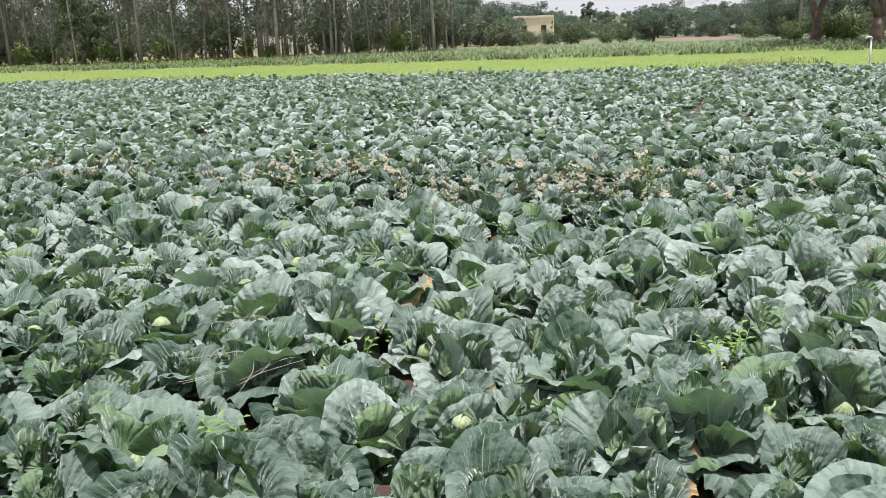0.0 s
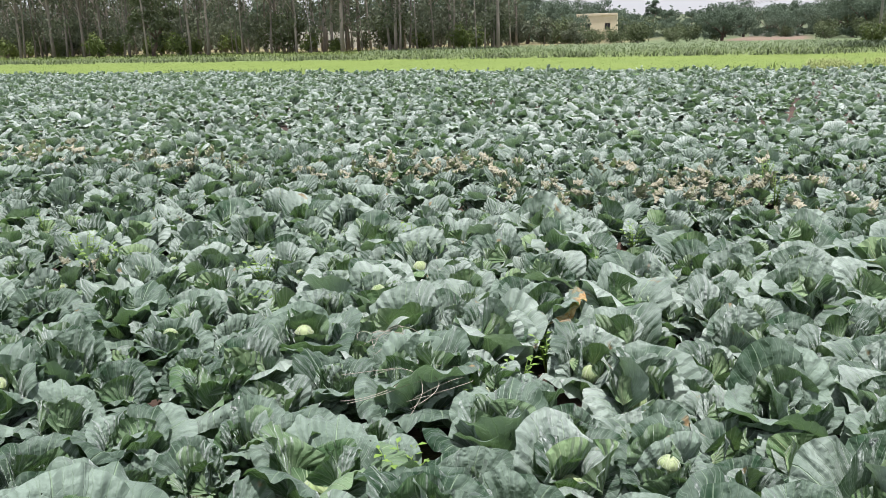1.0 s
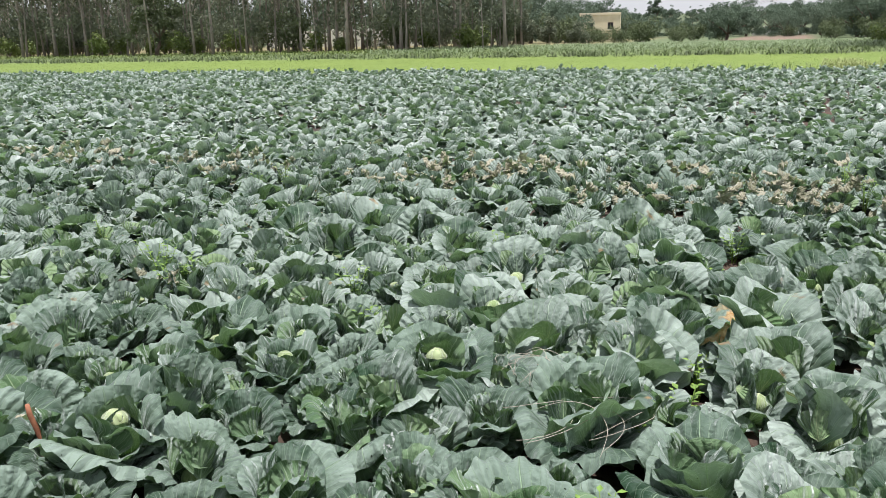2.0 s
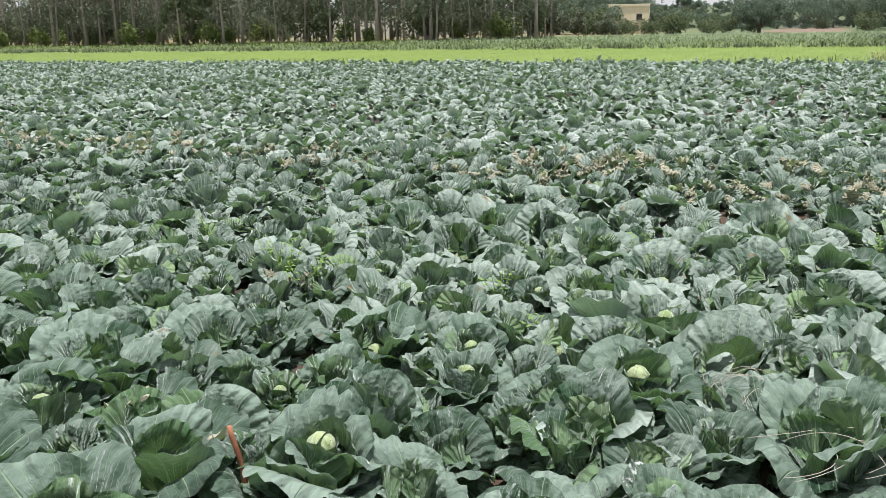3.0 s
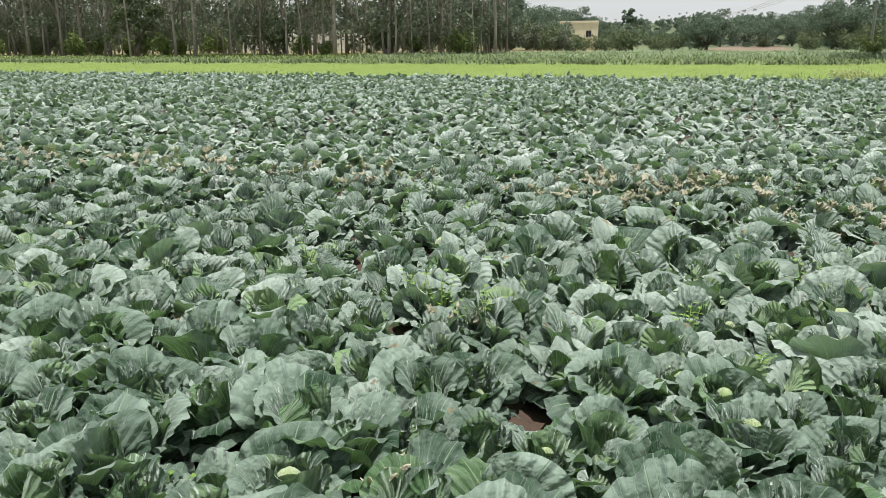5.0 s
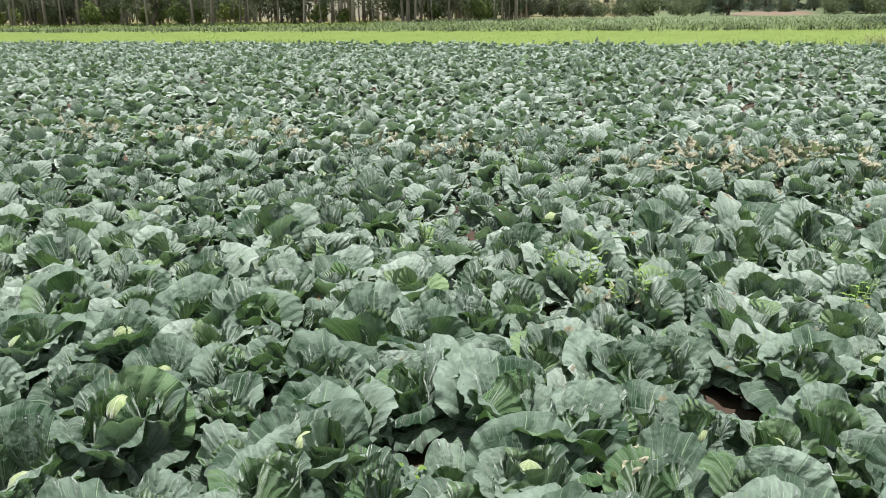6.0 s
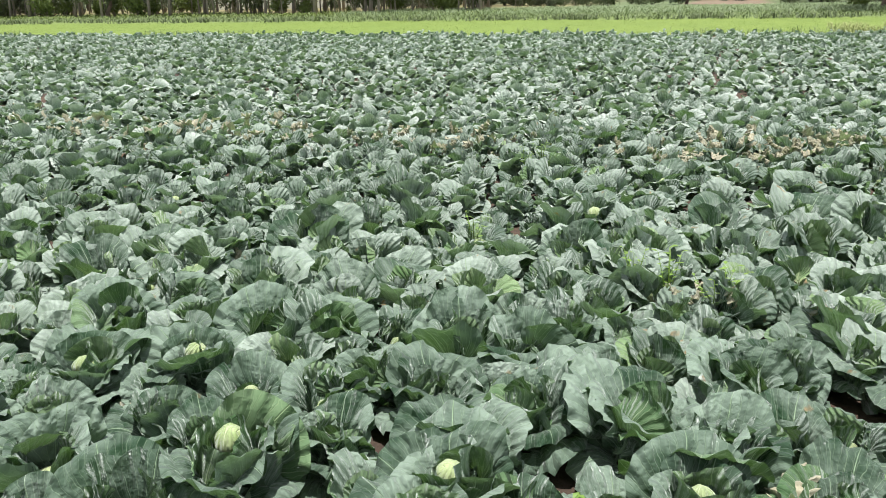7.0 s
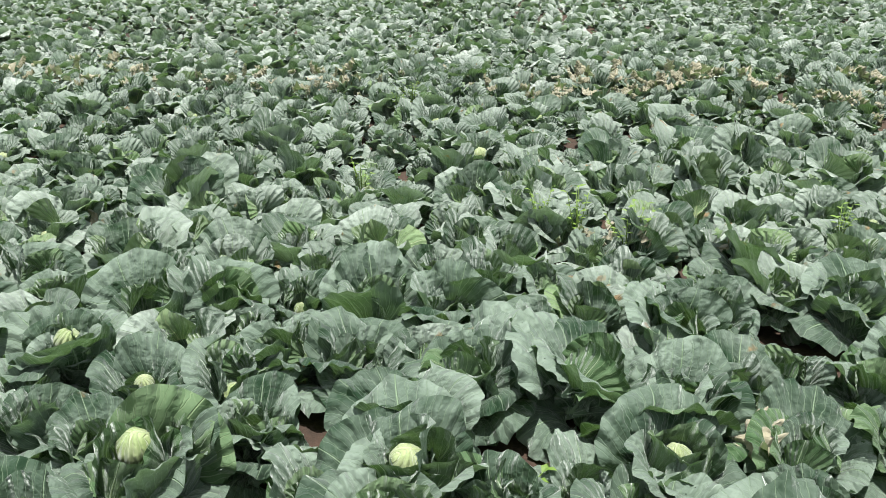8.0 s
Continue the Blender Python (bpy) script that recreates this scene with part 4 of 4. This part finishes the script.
def build_right_side():
    rng = np.random.default_rng(78)
    far_tree = broad_tree(401, 8.5, 5.5, 0.32, 2.2, mat_broad, 9000, 0.18)
    dark_tree = broad_tree(402, 7.0, 6.0, 0.35, 1.8, mat_broad, 9000, 0.20, "dark wide-crowned tree beyond the sorghum")
    tall_tree = broad_tree(403, 12.0, 5.0, 0.35, 3.0, mat_broad, 1500, 0.42, "tall tree on the distant rise")
    dark_tree.matrix_world = upright(spot(-8.9, 92.0, -0.3), 0.4, 0.56)
    slim_tree = broad_tree(404, 6.6, 1.5, 0.14, 3.4, mat_broad, 1500, 0.2, "slim tufted tree standing above the far trees", 0.55)
    slim_tree.matrix_world = upright(spot(-26.1, 150.0))
    scatter(far_tree, [(Matrix.Translation(spot(s, d, -0.6)) @ Matrix.Rotation(rng.uniform(0, 6.28), 4, "Z"), q) for s, d, q in (
        (-33.3, 100, 0.83), (-32.2, 104, 0.77), (-28.8, 100, 0.60), (-36.5, 140, 0.84), (-32.6, 138, 0.82), (-27.6, 130, 0.52), (-25.2, 140, 0.50), (-23.0, 150, 0.46), (-18.8, 140, 0.42), (-15.4, 135, 0.40), (-11.8, 130, 0.64), (-9.4, 132, 0.70), (-6.1, 140, 0.60), (-3.8, 120, 0.46), (-1.8, 130, 0.63), (0.8, 131, 0.64), (2.4, 110, 0.64), (4.0, 100, 0.66), (5.1, 95, 0.68), (9.0, 98, 0.8), (13.0, 96, 0.9), (18.0, 94, 0.9), (25.0, 98, 1.0), (33.0, 95, 1.0), (41.0, 100, 1.0))])
    scatter(tall_tree, [(Matrix.Translation(spot(-95 + 2.2 * k + rng.uniform(-1.5, 1.5), rng.uniform(225, 300), -0.8)) @ Matrix.Rotation(rng.uniform(0, 6.28), 4, "Z"), rng.uniform(0.42, 0.66)) for k in range(64)] + [(Matrix.Translation(spot(-158 + 4.2 * k + rng.uniform(-1.5, 1.5), rng.uniform(112, 124), -1.0)) @ Matrix.Rotation(rng.uniform(0, 6.28), 4, "Z"), rng.uniform(0.8, 1.1)) for k in range(29)])
    bush = shrub(410, 2.4, 2.2, mat_scrub, 1300, 0.14, "rounded green bush beyond the sorghum", "bush", "bush")
    scatter(bush, [(Matrix.Translation(spot(s, d, -0.1)) @ Matrix.Rotation(rng.uniform(0, 6.28), 4, "Z"), q) for s, d, q in (
        (-12.4, 92, 0.8), (-9.6, 94, 0.7), (-18.2, 94, 0.8), (-21.0, 92, 0.6), (1.8, 98, 0.9), (4.5, 94, 1.0), (-24.0, 86, 0.7), (7.4, 92, 1.1), (-15.5, 100, 0.8), (13.0, 90, 1.2), (-15.5, 80, 1.0), (-20.6, 78, 0.75), (-17.7, 82, 0.7), (-12.6, 84, 0.6), (-25.3, 84, 1.2), (-21.8, 90, 0.72), (4.6, 84, 0.8), (7.0, 76, 0.9), (1.3, 88, 0.7), (9.9, 74, 1.0), (13.5, 78, 1.2), (-3.4, 118, 0.6))])
    dark_bush = shrub(412, 2.9, 1.5, mat_gum, 1300, 0.14, "dark leafy young tree at the end of the grove", "bush", "bush")
    scatter(dark_bush, [(Matrix.Translation(spot(s, d, -0.1)) @ Matrix.Rotation(rng.uniform(0, 6.28), 4, "Z"), q) for s, d, q in ((-23.5, 75, 0.95), (-21.4, 77, 0.8), (-20.3, 75, 0.62), (-26.5, 76, 1.2), (-28.9, 80, 1.3), (-25.1, 72, 1.0))])
    light_bush = shrub(411, 1.3, 1.2, mat_bright_scrub, 1100, 0.11, "bright yellow-green bush beside the big trunk", "bush", "bush")
    scatter(light_bush, [(Matrix.Translation(spot(s, d)), q) for s, d, q in ((3.3, 57, 0.8), (6.2, 54, 0.9), (5.6, 56, 1.1), (9.2, 53, 1.1), (11.5, 55, 1.3))])
    for s, d, seed, girth in ((4.3, 54.0, 420, 0.31), (7.0, 50.0, 421, 0.36)):
        big = broad_tree(seed, 11.0, 6.0, girth, 1.9, mat_broad, 5000, 0.2, "old tree with a stout forked trunk at the field edge", 0.34, True)
        big.matrix_world = upright(spot(s, d))


build_right_side()


# ---- buildings, wall, poles, cables ----
def build_house():
    house = new("house")
    tagged(house, "cream plastered flat-roofed house among distant trees", "house")
    xs, zs = (-3.6, -2.2, -1.2, 1.4, 2.4, 3.6), (0.0, 2.3, 3.5, 4.6)
    bm = bmesh.new()
    corner = {(a, b, c): bm.verts.new((x, 0.25 * c, z)) for a, x in enumerate(xs) for b, z in enumerate(zs) for c in (0, 1)}
    solid = {(a, b) for a in range(5) for b in range(3)} - {(1, 1), (3, 1)}
    for a, b in solid:
        bm.faces.new([corner[k] for k in ((a, b, 0), (a + 1, b, 0), (a + 1, b + 1, 0), (a, b + 1, 0))])
        bm.faces.new([corner[k] for k in ((a, b, 1), (a, b + 1, 1), (a + 1, b + 1, 1), (a + 1, b, 1))])
        for beside, p, q in (((a - 1, b), (a, b), (a, b + 1)), ((a + 1, b), (a + 1, b + 1), (a + 1, b)), ((a, b - 1), (a + 1, b), (a, b)), ((a, b + 1), (a, b + 1), (a + 1, b + 1))):
            if beside not in solid:
                bm.faces.new([corner[k] for k in ((*p, 0), (*q, 0), (*q, 1), (*p, 1))])
    bmesh.ops.recalc_face_normals(bm, faces=bm.faces)
    part("wall", bm, mat_plaster, house)
    for lo, hi in (((-3.6, 0.252, 0), (-3.35, 6, 4.6)), ((3.35, 0.252, 0), (3.6, 6, 4.6)), ((-3.348, 5.75, 0), (3.348, 6, 4.6))):
        part("wall", block(bmesh.new(), lo, hi), mat_plaster, house)
    bm = block(bmesh.new(), (-3.62, -0.03, 4.602), (3.62, 6.03, 4.78), 0.03)
    part("roof", bm, mat_plaster, house)
    bm = block(bmesh.new(), (-3.7, -0.1, 4.784), (3.7, 0.1, 5.2), 0.02)
    part("parapet", bm, mat_plaster, house)
    for x in (-1.7, 1.9):
        bm = bmesh.new()
        for lo, hi in (((-0.5, 0.08, 2.3), (-0.42, 0.16, 3.5)), ((0.42, 0.08, 2.3), (0.5, 0.16, 3.5)), ((-0.42, 0.08, 2.3), (0.42, 0.16, 2.38)), ((-0.42, 0.08, 3.42), (0.42, 0.16, 3.5)), ((-0.03, 0.08, 2.38), (0.03, 0.16, 3.42))):
            block(bm, lo, hi)
        window = part("window", bm, mat_bark_dark, house)
        window.location.x = x
        pane = part("pane", block(bmesh.new(), (-0.42, 0.11, 2.38), (0.42, 0.13, 3.42)), mat_dark_pane, window)
        sill = part("sill", block(bmesh.new(), (-0.6, -0.12, 2.2), (0.6, 0.0, 2.296), 0.01), mat_white, window)
    house.matrix_world = Matrix.Translation(spot(-27.2, 112.0, -0.2)) @ Matrix.Rotation(-0.15, 4, "Z") @ Matrix.Scale(0.76, 4)


build_house()


def build_boundary_wall():
    wall = new("boundary_wall")
    tagged(wall, "long whitewashed boundary wall with posts behind the ploughed plot", "wall")
    for k in range(3):
        panel = part("panel", block(bmesh.new(), (k * 2.6, 0, 0), (k * 2.6 + 2.35, 0.2, 0.8), 0.02), mat_white, wall)
    for k in range(4):
        part("post", block(bmesh.new(), (k * 2.6 - 0.25, -0.04, 0), (k * 2.6, 0.24, 1.1), 0.03), mat_white, wall)
    wall.matrix_world = Matrix.Translation(spot(-8.9, 142.0, -0.1)) @ Matrix.Rotation(-0.34, 4, "Z")
    back = new("compound_wall")
    tagged(back, "pale cream compound wall seen between the grove trunks", "wall")
    for k in range(9):
        part("panel", block(bmesh.new(), (k * 3.0, 0, 0), (k * 3.0 + 2.7, 0.2, 2.5), 0.02), mat_white, back)
        part("post", block(bmesh.new(), (k * 3.0 + 2.7, -0.05, 0), (k * 3.0 + 3.0, 0.25, 2.7), 0.03), mat_white, back)
    back.matrix_world = Matrix.Translation(spot(-77.0, 104.0, -0.1)) @ Matrix.Rotation(-0.336, 4, "Z")
    shed = new("shed")
    tagged(shed, "small pale shed with a flat roof behind the wall", "shed")
    part("wall", block(bmesh.new(), (-1.6, -1.2, 0), (1.6, 1.2, 2.4), 0.02), mat_plaster, shed)
    part("roof", block(bmesh.new(), (-1.9, -1.5, 2.402), (1.9, 1.5, 2.6), 0.03), mat_white, shed)
    part("door", block(bmesh.new(), (-0.4, -1.24, 0), (0.4, -1.202, 1.9)), mat_bark_dark, shed)
    shed.matrix_world = upright(spot(-6.8, 147.0), -0.3, 0.5)
    shed2 = copy_thing(shed, upright(spot(-2.6, 149.0), -0.5))


build_boundary_wall()


def build_poles():
    tops = []
    for s, d, tall in ((-16.0, 150.0, 4.6), (4.1, 66.0, 7.0), (30.0, 60.0, 7.5)):
        pole = new("utility_pole")
        tagged(pole, "thin weathered utility pole with a crossarm", "utility pole", "utility poles")
        bm = tube(bmesh.new(), [(0, 0, -0.3), (0.05, 0, tall * 0.5), (0.0, 0, tall)], [0.10, 0.09, 0.07], 8)
        part("post", bm, mat_concrete, pole)
        part("crossarm", block(bmesh.new(), (-0.8, -0.05, tall - 0.5), (0.8, 0.05, tall - 0.4), 0.01), mat_concrete, pole)
        for x in (-0.7, 0.0, 0.7):
            part("insulator", tube(bmesh.new(), [(x, 0, tall - 0.4), (x, 0, tall - 0.34), (x, 0, tall - 0.25)], [0.03, 0.05, 0.03], 8), mat_white, pole)
        pole.matrix_world = upright(spot(s, d), -0.6)
        tops.append([pole.matrix_world @ Vector((x, 0, tall - 0.25)) for x in (-0.7, 0.0, 0.7)])
    for a, b in zip(tops, tops[1:]):
        for p, q in zip(a, b):
            pts = [p.lerp(q, f) - Vector((0, 0, 5.2 * f * (1 - f))) for f in np.linspace(0, 1, 15)]
            cable = part("power_cable", tube(bmesh.new(), pts, [0.018] * 15, 5), mat_cable)
            tagged(cable, "thin sagging power cable between poles", "cable", "power cables")


build_poles()


# ---- standpipe at the field's edge ----
def build_standpipe():
    pipe = new("standpipe")
    tagged(pipe, "white water standpipe with a bent outlet at the field edge", "standpipe")
    bm = tube(bmesh.new(), [(0, 0, -0.1), (0.02, 0, 0.6), (0.0, 0, 1.22)], [0.034, 0.032, 0.032], 12)
    part("riser", bm, mat_pipe, pipe)
    bm = tube(bmesh.new(), [(0, 0, 1.221), (0, 0, 1.27), (-0.03, 0, 1.31), (-0.08, 0, 1.325)], [0.042, 0.042, 0.042, 0.038], 12)
    part("elbow", bm, mat_pipe, pipe)
    bm = tube(bmesh.new(), [(-0.081, 0, 1.325), (-0.2, 0, 1.30), (-0.26, 0, 1.26)], [0.032, 0.032, 0.036], 12)
    part("outlet", bm, mat_pipe, pipe)
    pipe.matrix_world = upright(Vector((15.8, 31.05, -0.06)), 0.2)


build_standpipe()


# ---- straw, stick, small weeds among the cabbages ----
def build_litter():
    rng = np.random.default_rng(9)
    stick = part("stick", tube(bmesh.new(), [(0.02, 0.0, -0.05), (0.022, 0, 0.12), (0.012, 0.005, 0.22), (-0.008, 0.0, 0.30), (-0.012, 0, 0.335)], [0.010, 0.0095, 0.009, 0.0085, 0.007], 8), mat_stick)
    tagged(stick, "red-brown dry stick standing among the cabbages", "stick")
    stick.matrix_world = Matrix.Translation((-2.622, 2.745, 0.06))

    def straw(x, y, z, turn, length, sag, climb, label):
        pts, p, a = [], Vector((0, 0, 0)), turn
        for k in range(25):
            pts.append(p.copy())
            a += sag / 24 + rng.normal(0, 0.05)
            up = climb * math.cos(3.0 * k / 24)
            p += Vector((math.cos(a) * math.cos(up), math.sin(a) * math.cos(up), math.sin(up))) * length / 24
        middle = sum(pts, Vector()) / 25
        ob = part("straw", tube(bmesh.new(), [q - middle for q in pts], [0.0010] * 22 + [0.0009, 0.0007, 0.0004], 5), mat_straw)
        tagged(ob, label, "straw", "dry straws on the cabbages")
        ob.matrix_world = Matrix.Translation((x, y, z))

    for k in range(7):
        straw(-0.80 + rng.normal(0, 0.09), 2.80 + rng.normal(0, 0.07), 0.33 + rng.uniform(0, 0.03), rng.uniform(-0.4, 1.4), rng.uniform(0.25, 0.5), rng.uniform(-2.4, 2.4), rng.uniform(0.1, 0.5), "dry pale straw lying across cabbage leaves")
    for k in range(14):
        straw(-1.05 + rng.normal(0, 0.05), 3.40 + rng.normal(0, 0.05), 0.29 + rng.uniform(-0.05, 0.04), rng.uniform(0, 6.28), rng.uniform(0.10, 0.24), rng.uniform(-1.4, 1.4), rng.uniform(0.1, 0.6), "dry tangled straw between cabbages")

    def weed(x, y, z, tall, seed):
        r = np.random.default_rng(seed)
        ob = new("weed")
        tagged(ob, "small bright green feathery weed between cabbages", "weed", "weeds between cabbages")
        for k in range(5):
            a, out = r.uniform(0, 6.28), r.uniform(0.03, 0.10)
            stem = [Vector((0, 0, -0.02)), Vector((math.cos(a) * out * 0.4, math.sin(a) * out * 0.4, tall * 0.6)), Vector((math.cos(a) * out, math.sin(a) * out, tall * r.uniform(0.8, 1.1)))]
            part("stem", tube(bmesh.new(), stem, [0.003, 0.0025, 0.0012], 5), mat_weed_bright, ob)
            for q in range(7):
                f = 0.35 + 0.65 * q / 6
                p = stem[0].lerp(stem[1], f * 2) if f < 0.5 else stem[1].lerp(stem[2], f * 2 - 1)
                b, n = a + (1 if q % 2 else -1) * r.uniform(0.7, 1.5), r.uniform(0.022, 0.042)
                way, across = Vector((math.cos(b), math.sin(b), 0.25)), Vector((-math.sin(b), math.cos(b), 0))
                bm = bmesh.new()
                vs = [bm.verts.new(p + way * n * u + across * n * w + Vector((0, 0, h * n))) for u, w, h in ((0, 0, 0), (0.45, 0.3, 0.06), (0.6, 0.0, -0.02), (1.0, 0.0, -0.08), (0.45, -0.3, 0.06))]
                for tri in ((0, 2, 1), (0, 4, 2), (1, 2, 3), (2, 4, 3)):
                    bm.faces.new([vs[t] for t in tri])
                part("leaf", bm, mat_weed_bright, ob)
        ob.matrix_world = Matrix.Translation((x, y, z))

    for k, (x, y, tall) in enumerate(((-3.86, 3.13, 0.17), (-3.93, 3.19, 0.15), (-3.52, 3.03, 0.15), (1.10, 3.07, 0.24), (1.02, 3.02, 0.22), (-0.84, 2.45, 0.22), (-0.72, 2.96, 0.22), (-3.20, 4.90, 0.30), (-3.08, 4.74, 0.32), (-2.93, 4.55, 0.30), (-2.85, 4.62, 0.32), (-1.13, 5.10, 0.30), (-3.45, 7.66, 0.30), (-3.28, 7.98, 0.32), (-3.94, 5.70, 0.26), (-1.92, 4.52, 0.26), (1.66, 7.20, 0.36), (1.72, 7.42, 0.34), (1.60, 6.70, 0.34), (0.30, 5.45, 0.22), (0.02, 4.70, 0.2), (-0.35, 3.50, 0.2), (-0.47, 3.20, 0.2), (-1.80, 4.05, 0.22))):
        z = 0.08
        weed(x, y, z, tall, 900 + k)


build_litter()
